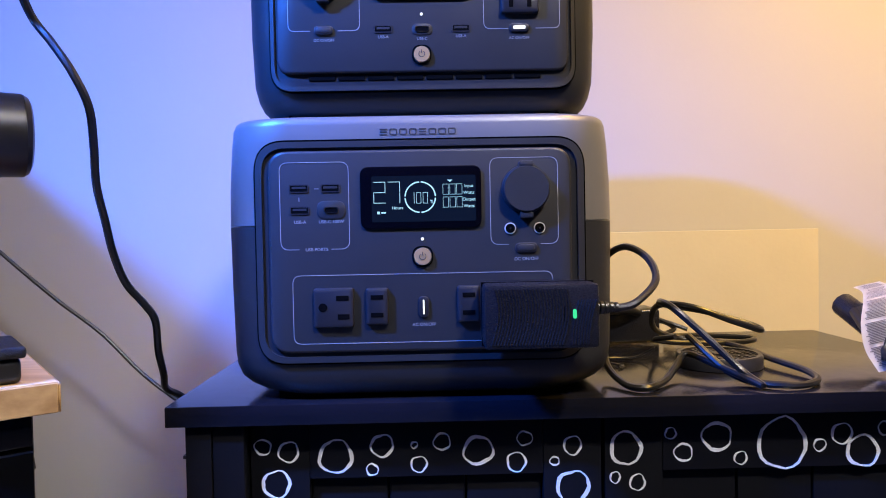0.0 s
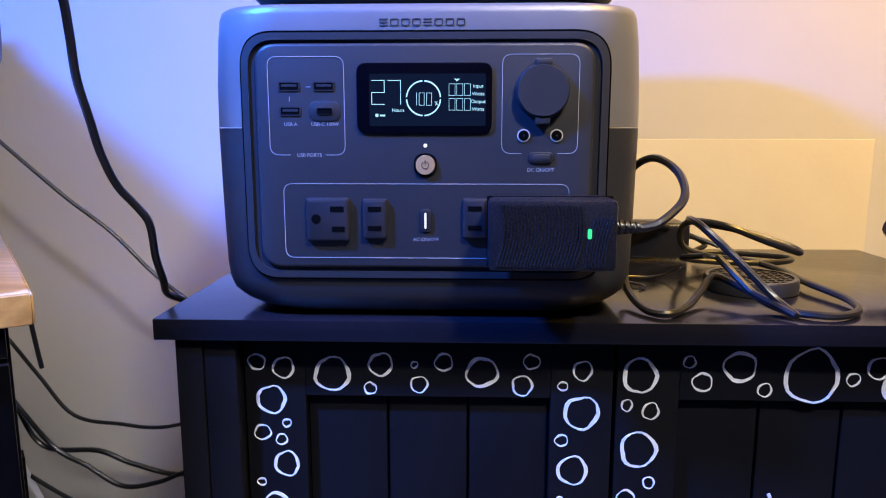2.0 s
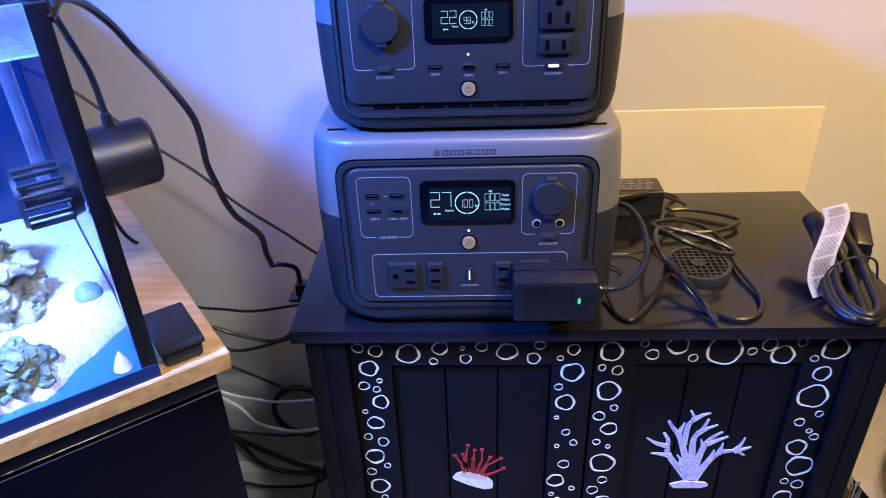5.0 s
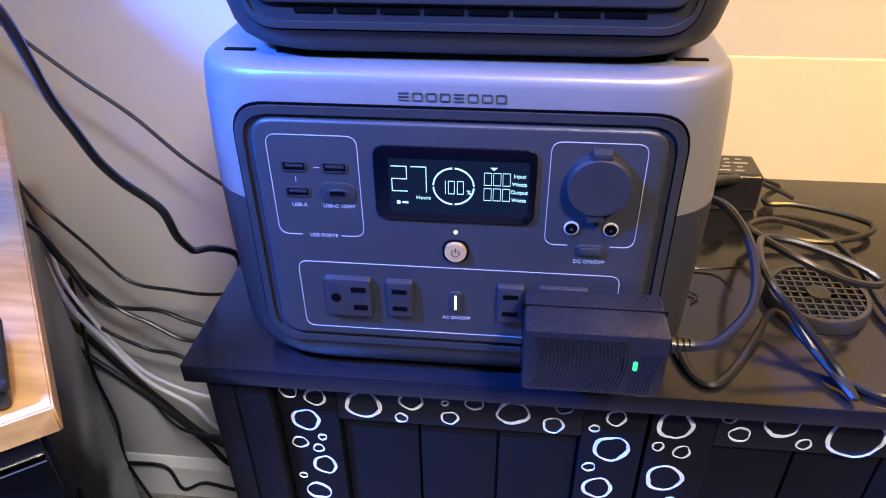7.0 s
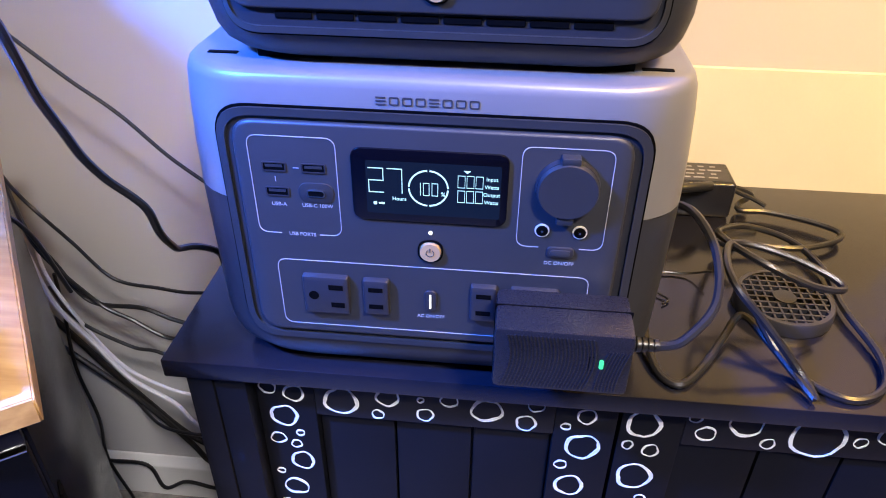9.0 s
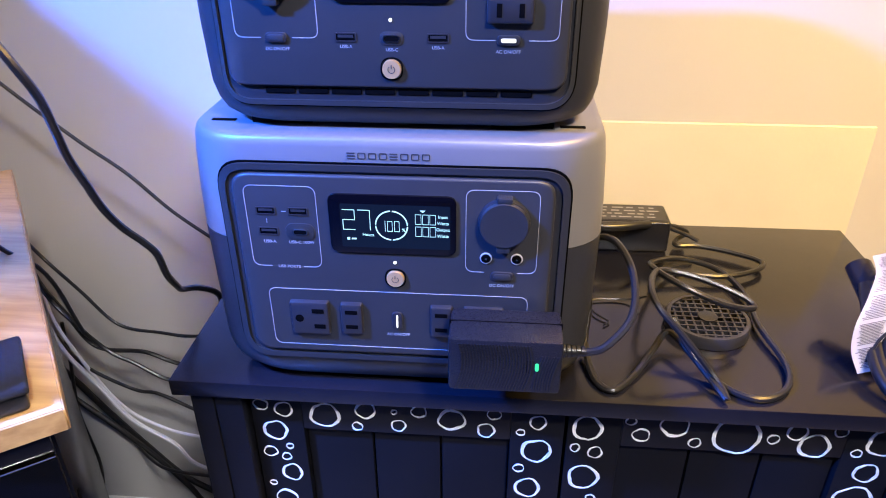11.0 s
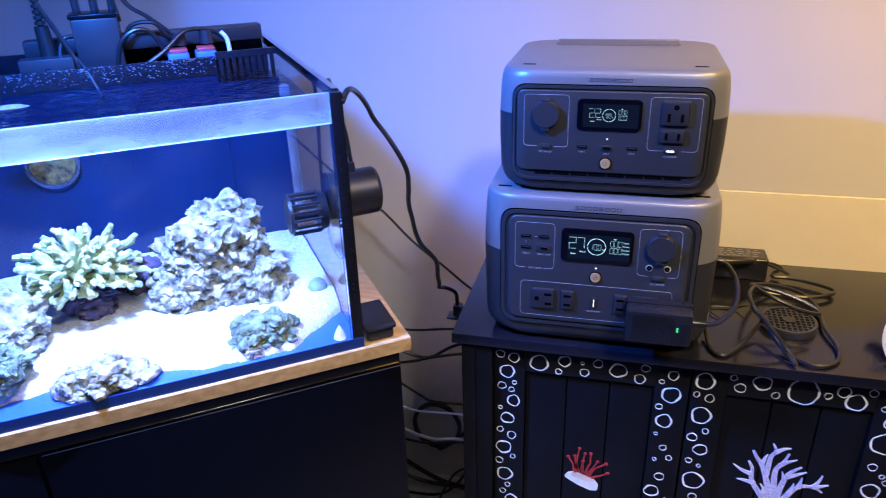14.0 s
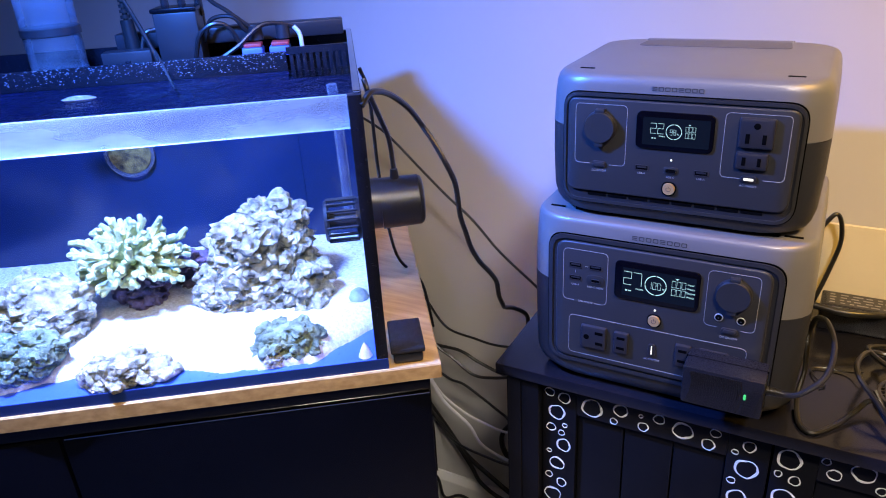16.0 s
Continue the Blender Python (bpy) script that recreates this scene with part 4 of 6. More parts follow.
part("bezel_gap", bow(slab(rrect(BX, BBZ, 0.2090, BBH - 0.0060, 0.0155, 8), BF - 0.0004, BF + 0.001), BX, *B_BEND), SOCKET, B)
BP = BF - 0.0035
part("front_panel", bow(slab(rrect(BX, BBZ + 0.0035, 0.2040, BBH - 0.0170, 0.010, 8), BP, BF + 0.0005, 0.0016, seg=3), BX, *B_BEND), PANEL, B)
for k in range(8):
    part("vent_slot", box((BX - 0.080 + k * 0.0205, BF - 0.0012, 1.0238), (BX - 0.0615 + k * 0.0205, BF - 0.0002, 1.0272), 0.0004, 1), GROOVE, B)
part("bezel_edge", bow(band(rrect(BX, BBZ, 0.2164, BBH + 0.0024, 0.0193, 8), rrect(BX, BBZ, 0.2138, BBH - 0.0003, 0.0179, 8), BF - 0.0006, BF + 0.001), BX, *B_BEND), GROOVE, B)
logo_bars(B, BX, 1.1325, BF, 0.0465, 0.0043)
lb = line_box(None, -0.0655, 1.0870, 0.0500, 0.0590, 0.005, BP, gap=(-0.0655, 0.019))
part("printed_outline", bow(lb, BX, *B_BEND), PRINT, B, smooth=False)
lb = line_box(None, 0.0720, 1.0870, 0.0535, 0.0590, 0.005, BP, gap=(0.0720, 0.019))
part("printed_outline", bow(lb, BX, *B_BEND), PRINT, B, "thin pale printed lines", smooth=False)
display(B, 0.0030, 1.0955, BP, 0.0690, 0.0350, "22", "98", 0.66, False)
car_socket(B, -0.0655, 1.0950, BP, 0.0152)
pill_button(B, -0.0655, 1.0580, BP, 0.0130, 0.0058)
pill_button(B, 0.0700, 1.0580, BP, 0.0135, 0.0056, lit=(0.0085, 0.0022))
usb_port(B, -0.0245, 1.0585, BP, 0.0125, 0.0052)
usb_port(B, 0.0295, 1.0585, BP, 0.0125, 0.0052)
usb_c_port(B, 0.0025, 1.0580, BP, 0.0135, 0.0078)
socket_face(B, 0.0720, 1.1000, BP, 0.0290, 0.0265, [(-0.0068, -0.0045, 0.0034, 0.0085), (0.0068, -0.0045, 0.0034, 0.0085)], (0, 0.0068, 0.0028))
socket_face(B, 0.0705, 1.0750, BP, 0.0265, 0.0150, [(-0.0063, 0, 0.0030, 0.0075), (0.0063, 0, 0.0030, 0.0075)])
part("led_dot", rod((0.0022, BP - 0.0006, 1.0685), (0.0022, BP, 1.0685), 0.0010, seg=14), GLOW_WHITE, B)
power_button(B, 0.0020, 1.0405, BP, 0.0058)
for word, wx, wz in (("USB-A", -0.0245, 1.0530), ("USB-C", 0.0025, 1.0515), ("USB-A", 0.0295, 1.0530), ("DC ON/OFF", -0.0655, 1.0512), ("AC ON/OFF", 0.0700, 1.0512)):
    lettering("printed_word", word, wx, BP - 0.0001, wz, 0.0027, PRINT, B)
part("handle_recess", slab(round_poly([(BX - 0.078, 0.670), (BX + 0.078, 0.670), (BX + 0.074, 0.711), (BX - 0.074, 0.711)], [0.008] * 4, 4), -0.0004, 0.004), SILVER_SHADE, B, "flat plate painted as the shaded slot under the rear handle", m=Matrix.Translation((0, 0, zb1 + 0.0001)) @ Matrix(((1, 0, 0, 0), (0, 0, 1, 0), (0, -1, 0, 0), (0, 0, 0, 1))))
part("handle_bar", box((BX - 0.077, 0.7082, zb1 - 0.006), (BX + 0.077, 0.7165, zb1 + 0.0012), 0.0012, 3), SILVER, B)
for x in (-0.089, 0.095):
    part("lid_notch", box((x - 0.007, 0.535, zb1 - 0.0006), (x + 0.007, 0.538, zb1 + 0.0006)), GROOVE, B)

# ---- charger plugged into the larger unit ----
ch = thing("plug_in_charger", (0.076, 0.470, 0.866), "black ribbed plug-in charger with green light in the outlet", "charger")
HX0, HX1, HZ0, HZ1, HY0, HY1 = 0.0385, 0.1120, 0.8415, 0.8830, 0.4575, 0.4945
part("charger_body", box((HX0, HY0, HZ0), (HX1, HY1, HZ1), 0.0034, 2), CHARGER, ch)
part("seam_band", box((HX0 - 0.0004, HY0 + 0.0205, HZ0 - 0.0004), (HX1 + 0.0004, HY0 + 0.0211, HZ1 + 0.0004)), GROOVE, ch)
for k in range(24):
    x = HX0 + 0.0045 + k * 0.00195
    rib_line = [(x + 0.0045 * math.sin(s * 2.6), HY0 - 0.0001, HZ0 + 0.003 + s * (HZ1 - HZ0 - 0.006)) for s in (j / 8 for j in range(9))]
    part("rib", tube(rib_line, 0.00062, 5, 0), CHARGER, ch)
for k in range(7):
    x = HX1 - 0.0012 - k * 0.0018
    rib_line = [(x - 0.006 * math.sin(1.57 - s * 1.4), HY0 - 0.0001, HZ0 + 0.003 + s * 0.028) for s in (j / 6 for j in range(7))]
    part("rib", tube(rib_line, 0.00062, 5, 0), CHARGER, ch)
part("status_light", slab(rrect(0.0958, 0.8638, 0.0023, 0.0058, 0.001), HY0 - 0.0008, HY0 + 0.001), GLOW_GREEN, ch, "lit green light")
part("marking", band(rrect(0.0908, 0.8638, 0.0034, 0.0098, 0.0004, 2), rrect(0.0908, 0.8638, 0.0026, 0.0090, 0.0003, 2), HY0 - 0.0004, HY0 + 0.0005), GROOVE, ch)
for k in range(5):
    part("strain_relief", rod((HX1 + 0.0005 + k * 0.0032, 0.474, 0.8655), (HX1 + 0.0027 + k * 0.0032, 0.474, 0.8655), 0.0047 - 0.0003 * k, seg=14), RUBBER, ch)
cord = [(0.111, 0.474, 0.8655), (0.131, 0.474, 0.8655), (0.143, 0.477, 0.87), (0.1592, 0.4941, 0.882), (0.1626, 0.5255, 0.896), (0.1545, 0.5566, 0.903), (0.1455, 0.5835, 0.892), (0.1415, 0.5936, 0.872), (0.141, 0.585, 0.855), (0.143, 0.575, 0.832), (0.14, 0.555, 0.812), (0.145, 0.522, 0.804), (0.158, 0.511, 0.8035), (0.176, 0.53, 0.804), (0.192, 0.553, 0.809), (0.207, 0.57, 0.8165), (0.221, 0.545, 0.812), (0.234, 0.514, 0.806), (0.238, 0.506, 0.8045), (0.232, 0.524, 0.811)]
cord += [(0.2086, 0.5368, 0.8365), (0.189, 0.5474, 0.856), (0.1887, 0.5757, 0.858), (0.2028, 0.6064, 0.852), (0.2355, 0.6052, 0.846), (0.2686, 0.5951, 0.836), (0.2739, 0.5854, 0.832), (0.2471, 0.5758, 0.841), (0.2141, 0.5821, 0.853), (0.1977, 0.6141, 0.85), (0.2126, 0.6698, 0.824), (0.245, 0.703, 0.809), (0.276, 0.688, 0.807), (0.29, 0.65, 0.806), (0.288, 0.6, 0.806), (0.294, 0.55, 0.8045), (0.284, 0.52, 0.8035), (0.258, 0.509, 0.8035), (0.23, 0.532, 0.806), (0.2069, 0.5663, 0.832)]
part("cord", tube(cord, 0.0027, 8, 7), RUBBER, ch, "coiled black rubber cord")

# second adaptor behind, with its lead
ad = thing("power_adapter", (0.205, 0.745, CTOP), "black rectangular power adapter lying at the back of the cabinet top", "adapter")
part("adapter_body", box((0.150, 0.729, CTOP + 0.0005), (0.238, 0.770, CTOP + 0.034), 0.003, 3), CHARGER, ad)
part("rating_label", box((0.156, 0.733, CTOP + 0.0338), (0.234, 0.766, CTOP + 0.0344)), SOCKET, ad, "dark label with pale unreadable print")
bars = None
rng = random.Random(8)
for r in range(4):
    x = 0.159
    while x < 0.226:
        w = rng.uniform(0.004, 0.012)
        bars = box((x, 0.738 + r * 0.007, CTOP + 0.0344), (x + w, 0.7402 + r * 0.007, CTOP + 0.0347), bm=bars)
        x += w + rng.uniform(0.002, 0.006)
part("label_print", bars, INK, ad, smooth=False)
part("adapter_cord", tube([(0.236, 0.752, 0.820), (0.250, 0.752, 0.818), (0.262, 0.757, 0.810), (0.250, 0.748, 0.806), (0.248, 0.735, 0.806), (0.270, 0.735, 0.806), (0.300, 0.724, 0.806), (0.322, 0.708, 0.806), (0.314, 0.692, 0.806), (0.280, 0.676, 0.807), (0.240, 0.676, 0.808), (0.214, 0.672, 0.812), (0.226, 0.650, 0.818)], 0.0026, 8, 7), RUBBER, ad)
part("lead_plug", tube([(0.140, 0.715, 0.838), (0.175, 0.712, 0.836), (0.205, 0.722, 0.834), (0.222, 0.738, 0.828)], 0.0042, 10, 6), RUBBER, ad)
part("lead", tube([(0.136, 0.716, 0.838), (0.150, 0.714, 0.838), (0.222, 0.738, 0.827), (0.252, 0.740, 0.818), (0.268, 0.735, 0.812)], 0.0022, 8, 7), RUBBER, ad)

# round black grate
gr = thing("round_grate", (0.2465, 0.603, CTOP), "round black plastic grate with square openings under the cord", "grate")
gx, gy, grr = 0.2465, 0.603, 0.0345
ringm = lathe([(grr - 0.004, 0.0005), (grr, 0.0005), (grr, 0.0095), (grr - 0.001, 0.011), (grr - 0.004, 0.011), (grr - 0.004, 0.001)], (gx, gy, CTOP), 40)
part("rim", ringm, SOCKET, gr)
for k in range(9):
    o = -0.026 + k * 0.0065
    half = math.sqrt(max(0, (grr - 0.004) ** 2 - o * o))
    part("bar", box((gx + o - 0.0008, gy - half, CTOP + 0.005), (gx + o + 0.0008, gy + half, CTOP + 0.010)), SOCKET, gr)
    part("bar", box((gx - half, gy + o - 0.0008, CTOP + 0.0052), (gx + half, gy + o + 0.0008, CTOP + 0.0103)), SOCKET, gr)
part("hub", rod((gx, gy, CTOP + 0.004), (gx, gy, CTOP + 0.0112), 0.008, seg=24), DARK, gr)
part("under_plate", rod((gx, gy, CTOP + 0.0003), (gx, gy, CTOP + 0.003), grr - 0.004, seg=36), GROOVE, gr)

# thin wire tie
solo("wire_tie", tube([(0.200, 0.628, 0.812), (0.185, 0.636, 0.803), (0.160, 0.636, 0.8025), (0.150, 0.628, 0.8025), (0.155, 0.612, 0.803), (0.165, 0.602, 0.802), (0.160, 0.596, 0.802)], 0.0009, 6, 6), RUBBER, "thin black twisted wire tie on the cabinet top", "wire")

# bundled mains lead with paper tag
bd = thing("power_cord_bundle", (0.385, 0.56, CTOP), "folded black mains lead tied up, with white paper tag", "power cord")
for k, (x0, xw, up) in enumerate(((0.356, 0.024, 0.0), (0.366, 0.026, 0.006), (0.360, 0.036, 0.002))):
    part("lead_loop", tube([(x0 + 0.012, 0.612, 0.842 + up * 0.5), (x0 + 0.004, 0.575, 0.826 + up), (x0 - 0.002, 0.540, 0.8135 + up), (x0 + 0.002, 0.516, 0.8065 + up), (x0 + xw * 0.5, 0.505 - 0.002 * k, 0.8055 + up), (x0 + xw, 0.514, 0.8065 + up), (x0 + xw + 0.004, 0.545, 0.8145 + up), (x0 + xw + 0.004, 0.580, 0.829 + up), (x0 + xw - 0.002, 0.615, 0.846 + up * 0.5)], 0.0046, 10, 7), RUBBER, bd)
part("plug_head", tube([(0.376, 0.585, 0.824), (0.374, 0.612, 0.836), (0.372, 0.636, 0.846)], 0.0105, 12, 6), CHARGER, bd)
part("mains_plug", box((-0.009, -0.022, -0.010), (0.009, 0.022, 0.010), 0.003, 3), CHARGER, bd, m=pose(0.408, 0.606, 0.842, 24, 6, -8))
part("mains_plug_foot", box((0.398, 0.585, CTOP + 0.0005), (0.416, 0.600, 0.836), 0.003), CHARGER, bd)
part("twist_tie", tube([(0.350, 0.548, 0.812), (0.362, 0.556, 0.832), (0.385, 0.562, 0.840), (0.406, 0.562, 0.836), (0.410, 0.556, 0.818)], 0.0013, 6, 6), RUBBER, bd)


def tag_strip(pts, width, material, parent, name, lift=0.0):
    b = bmesh.new()
    path = smooth_path(pts, 8)
    rows = []
    for i, p in enumerate(path):
        s = Vector((width / 2, 0.10 * width, 0.08 * width))
        rows.append([b.verts.new(p - s), b.verts.new(p + s)])
    for r0, r1 in zip(rows, rows[1:]):
        b.faces.new((r0[0], r0[1], r1[1], r1[0]))
    bmesh.ops.solidify(b, geom=b.faces[:], thickness=0.0003)
    return part(name, b, material, parent, "curled white paper tag with fine print" if not lift else "")


tag_pts = [(0.388, 0.628, 0.864), (0.381, 0.604, 0.862), (0.364, 0.575, 0.856), (0.353, 0.560, 0.840), (0.352, 0.553, 0.822), (0.358, 0.546, 0.806)]
tag = tag_strip(tag_pts, 0.027, PAPER, bd, "paper_tag")
tp = smooth_path(tag_pts, 8)
rng = random.Random(4)
pr = None
for i in range(2, len(tp) - 2):
    if i % 8 == 7:
        continue
    d = (tp[i + 1] - tp[i - 1]).normalized()
    nrm = Vector((1, 0.2, 0.16)).cross(d).normalized()
    if nrm.y > 0:
        nrm = -nrm
    for off in (0.0, 0.5):
        c = tp[i] + (tp[i + 1] - tp[i]) * off + nrm * 0.0005
        w = rng.uniform(0.007, 0.0108)
        s = Vector((w, 0.2 * w, 0.16 * w))
        q = d * 0.00035
        b = bmesh.new()
        vs = [b.verts.new(c - s - q), b.verts.new(c + s - q), b.verts.new(c + s + q), b.verts.new(c - s + q)]
        b.faces.new(vs)
        bmesh.ops.solidify(b, geom=b.faces[:], thickness=0.0001)
        pr = join(pr, b)
part("fine_print", pr, INK, tag, smooth=False)


# ---- cables on the wall beside the cabinet ----
def sag_off_wall(pts):
    """Lets a cable that is held at both ends by the wall hang about ten centimetres in front of it."""
    hub = Vector((0.04, -0.20, 1.25))
    out = [hub + (Vector((x, y, z)) - hub) * 0.917 for x, z, y in pts[1:-1]]
    return [pts[0]] + [(q.x, q.z, q.y) for q in out] + [pts[-1]]


def wall_cable(pts, r, label, material=RUBBER, name="cable"):
    if pts[0][2] > 0.93 and min(q[1] for q in pts) > 0.18:
        pts = sag_off_wall(pts)
    return solo(name, tube([(x, y, z) for x, z, y in pts], r, 8, 7), material, label, "cable", "loose cables by the wall")


Y = WALL_Y - 0.006
wall_cable([(-0.262, 1.128, 0.398), (-0.261, 1.137, 0.415), (-0.268, 1.126, 0.455), (-0.274, 1.102, 0.498), (-0.276, 1.077, 0.526), (-0.263, 1.058, 0.528), (-0.248, 1.036, 0.526), (-0.239, 1.012, 0.530), (-0.241, 0.986, 0.540), (-0.247, 0.958, 0.555), (-0.247, 0.930, 0.568), (-0.247, 0.905, 0.580), (-0.244, 0.880, 0.595), (-0.233, 0.862, 0.603), (-0.226, 0.848, 0.607), (-0.229, 0.820, 0.620), (-0.232, 0.797, 0.638), (-0.238, 0.780, 0.658), (-0.233, 0.768, 0.680), (-0.222, 0.750, 0.698), (-0.220, 0.727, 0.700)], 0.0032, "thick black cable hanging from the aquarium to a plug")
plug = thing("plug", (-0.219, 0.70, 0.715), "small black plug on a flat bracket at the cabinet side", "plug")
part("plug_body", box((-0.226, 0.692, 0.710), (-0.212, 0.708, 0.728), 0.002), RUBBER, plug)
part("bracket", box((-0.236, 0.690, 0.704), (-0.1685, 0.712, 0.7075), 0.0008), RUBBER, plug)
wall_cable([(-0.600, 1.035, 0.732), (-0.615, 1.000, 0.830), (-0.580, 0.955, 0.880), (-0.545, 0.925, 0.885), (-0.500, 0.884, 0.885), (-0.450, 0.840, 0.885), (-0.400, 0.800, 0.885), (-0.350, 0.748, 0.885), (-0.290, 0.700, 0.885), (-0.235, 0.655, 0.885), (-0.150, 0.600, 0.885)], 0.0024, "thin black cable slanting along the wall")
wall_cable([(-0.660, 0.690, Y), (-0.607, 0.640, Y), (-0.554, 0.569, Y), (-0.508, 0.510, Y), (-0.443, 0.498, Y), (-0.390, 0.494, Y), (-0.305, 0.507, Y), (-0.170, 0.520, Y)], 0.0024, "thin black cable running along the wall")
wall_cable([(-0.650, 0.660, Y), (-0.615, 0.585, Y), (-0.590, 0.530, Y), (-0.555, 0.465, Y), (-0.478, 0.459, Y), (-0.430, 0.440, Y), (-0.361, 0.427, Y), (-0.293, 0.469, Y), (-0.170, 0.510, Y)], 0.0032, "black cable sagging along the wall")
wall_cable([(-0.640, 0.620, Y - 0.008), (-0.601, 0.557, Y - 0.008), (-0.538, 0.470, Y - 0.008), (-0.492, 0.441, Y - 0.008), (-0.445, 0.412, Y - 0.008), (-0.395, 0.418, Y - 0.008), (-0.330, 0.440, Y - 0.008), (-0.170, 0.480, Y - 0.008)], 0.0030, "black cable crossing another on the wall")
wall_cable([(-0.640, 0.470, Y), (-0.586, 0.426, Y), (-0.514, 0.381, Y), (-0.473, 0.374, Y), (-0.421, 0.346, Y), (-0.380, 0.322, Y), (-0.340, 0.310, Y), (-0.170, 0.320, Y)], 0.0027, "thin black cable along the wall")
loop = [(-0.338 + 0.052 * math.cos(a), Y - 0.012 - 0.003 * (a / 6.28), 0.258 + 0.058 * math.sin(a)) for a in [0.9 + k * 0.42 for k in range(26)]]
solo("cable_coil", tube(loop + [(-0.200, Y - 0.012, 0.320)], 0.0052, 10, 4), RUBBER, "coiled thick black cable hanging by the wall", "cable", "loose cables by the wall")
wall_cable([(-0.640, 0.560, Y - 0.02), (-0.598, 0.475, Y - 0.02), (-0.556, 0.401, Y - 0.02), (-0.516, 0.333, Y - 0.02), (-0.455, 0.285, Y - 0.02), (-0.422, 0.245, Y - 0.025), (-0.356, 0.224, Y - 0.025), (-0.299, 0.232, Y - 0.025), (-0.170, 0.250, Y - 0.025)], 0.0034, "white cable drooping across the wall", WHITE_CABLE)
wall_cable([(-0.640, 0.550, Y), (-0.605, 0.485, Y), (-0.545, 0.350, Y), (-0.480, 0.300, Y), (-0.420, 0.283, Y), (-0.382, 0.277, Y), (-0.299, 0.283, Y), (-0.170, 0.290, Y)], 0.0026, "thin pale cable along the wall", WHITE_CABLE)
wall_cable([(-0.560, 0.240, Y), (-0.500, 0.205, Y), (-0.425, 0.191, Y), (-0.370, 0.188, Y), (-0.305, 0.201, Y), (-0.170, 0.225, Y)], 0.0027, "thin black cable along the wall")
wall_cable([(-0.700, 0.480, Y - 0.01), (-0.638, 0.405, Y - 0.01), (-0.579, 0.314, Y - 0.01), (-0.528, 0.242, Y - 0.01), (-0.480, 0.180, Y - 0.01), (-0.424, 0.143, Y - 0.012), (-0.360, 0.108, Y - 0.015), (-0.301, 0.088, Y - 0.015), (-0.170, 0.070, Y - 0.015)], 0.0054, "thick black cable slanting down the wall")
wall_cable([(-0.660, 0.390, Y - 0.022), (-0.617, 0.348, Y - 0.022), (-0.560, 0.290, Y - 0.022), (-0.506, 0.225, Y - 0.022), (-0.465, 0.165, Y - 0.022), (-0.435, 0.118, Y - 0.022), (-0.360, 0.092, Y - 0.022), (-0.170, 0.100, Y - 0.022)], 0.0048, "thick black cable slanting down the wall")
wall_cable([(-0.600, 0.520, Y - 0.03), (-0.606, 0.452, Y - 0.03), (-0.621, 0.335, Y - 0.03), (-0.614, 0.220, Y - 0.03), (-0.625, 0.118, Y - 0.03), (-0.595, 0.020, Y - 0.04), (-0.560, 0.006, Y - 0.08)], 0.0028, "black cable hanging down to the floor")
wall_cable([(-0.690, 0.120, Y - 0.03), (-0.625, 0.112, Y - 0.03), (-0.555, 0.108, Y - 0.03), (-0.535, 0.050, Y - 0.03), (-0.490, 0.072, Y - 0.03), (-0.430, 0.060, Y - 0.03), (-0.340, 0.066, Y - 0.03), (-0.290, 0.110, Y - 0.03), (-0.250, 0.180, Y - 0.03), (-0.170, 0.220, Y - 0.03)], 0.0034, "black cable rising beside the cabinet")
wall_cable([(-0.560, 0.012, Y - 0.04), (-0.430, 0.010, Y - 0.04), (-0.380, 0.022, Y - 0.04), (-0.330, 0.030, Y - 0.04), (-0.270, 0.016, Y - 0.04), (-0.170, 0.010, Y - 0.04)], 0.0036, "black cable along the baseboard")
wall_cable([(-0.345, 0.005, Y - 0.10), (-0.340, 0.030, Y - 0.05), (-0.328, 0.075, Y - 0.04), (-0.308, 0.120, Y - 0.04), (-0.280, 0.160, Y - 0.04), (-0.200, 0.200, Y - 0.04)], 0.0028, "black cable rising from the floor")
wall_cable([(-0.520, 0.012, Y - 0.06), (-0.425, 0.010, Y - 0.09), (-0.380, 0.006, Y - 0.14), (-0.340, 0.006, Y - 0.20), (-0.290, 0.006, Y - 0.26)], 0.0044, "yellow cable on the floor", YELLOW_CABLE)
wall_cable([(0.130, 0.905, 0.765), (0.150, 0.935, 0.772), (0.160, 0.900, 0.780), (0.152, 0.850, 0.780), (0.140, 0.806, 0.770)], 0.0028, "black cable looping behind the power station")
wall_cable([(-0.120, 0.905, 0.762), (-0.142, 0.890, 0.770), (-0.150, 0.850, 0.775), (-0.145, 0.804, 0.780)], 0.0028, "black cable behind the power station")

# ---- aquarium on its stand, turned to the wall ----
TA = math.degrees(math.atan2(0.595, 0.804))
TM = pose(-0.262, 0.398, 0, 0, 0, TA)
WT, TZ0, TZ1, TD, TL = 0.834, 0.8365, 1.139, 0.470, 0.76
WATER_Z = 1.108


def tl(x, y, z):
    return TM @ Vector((x, y, z))


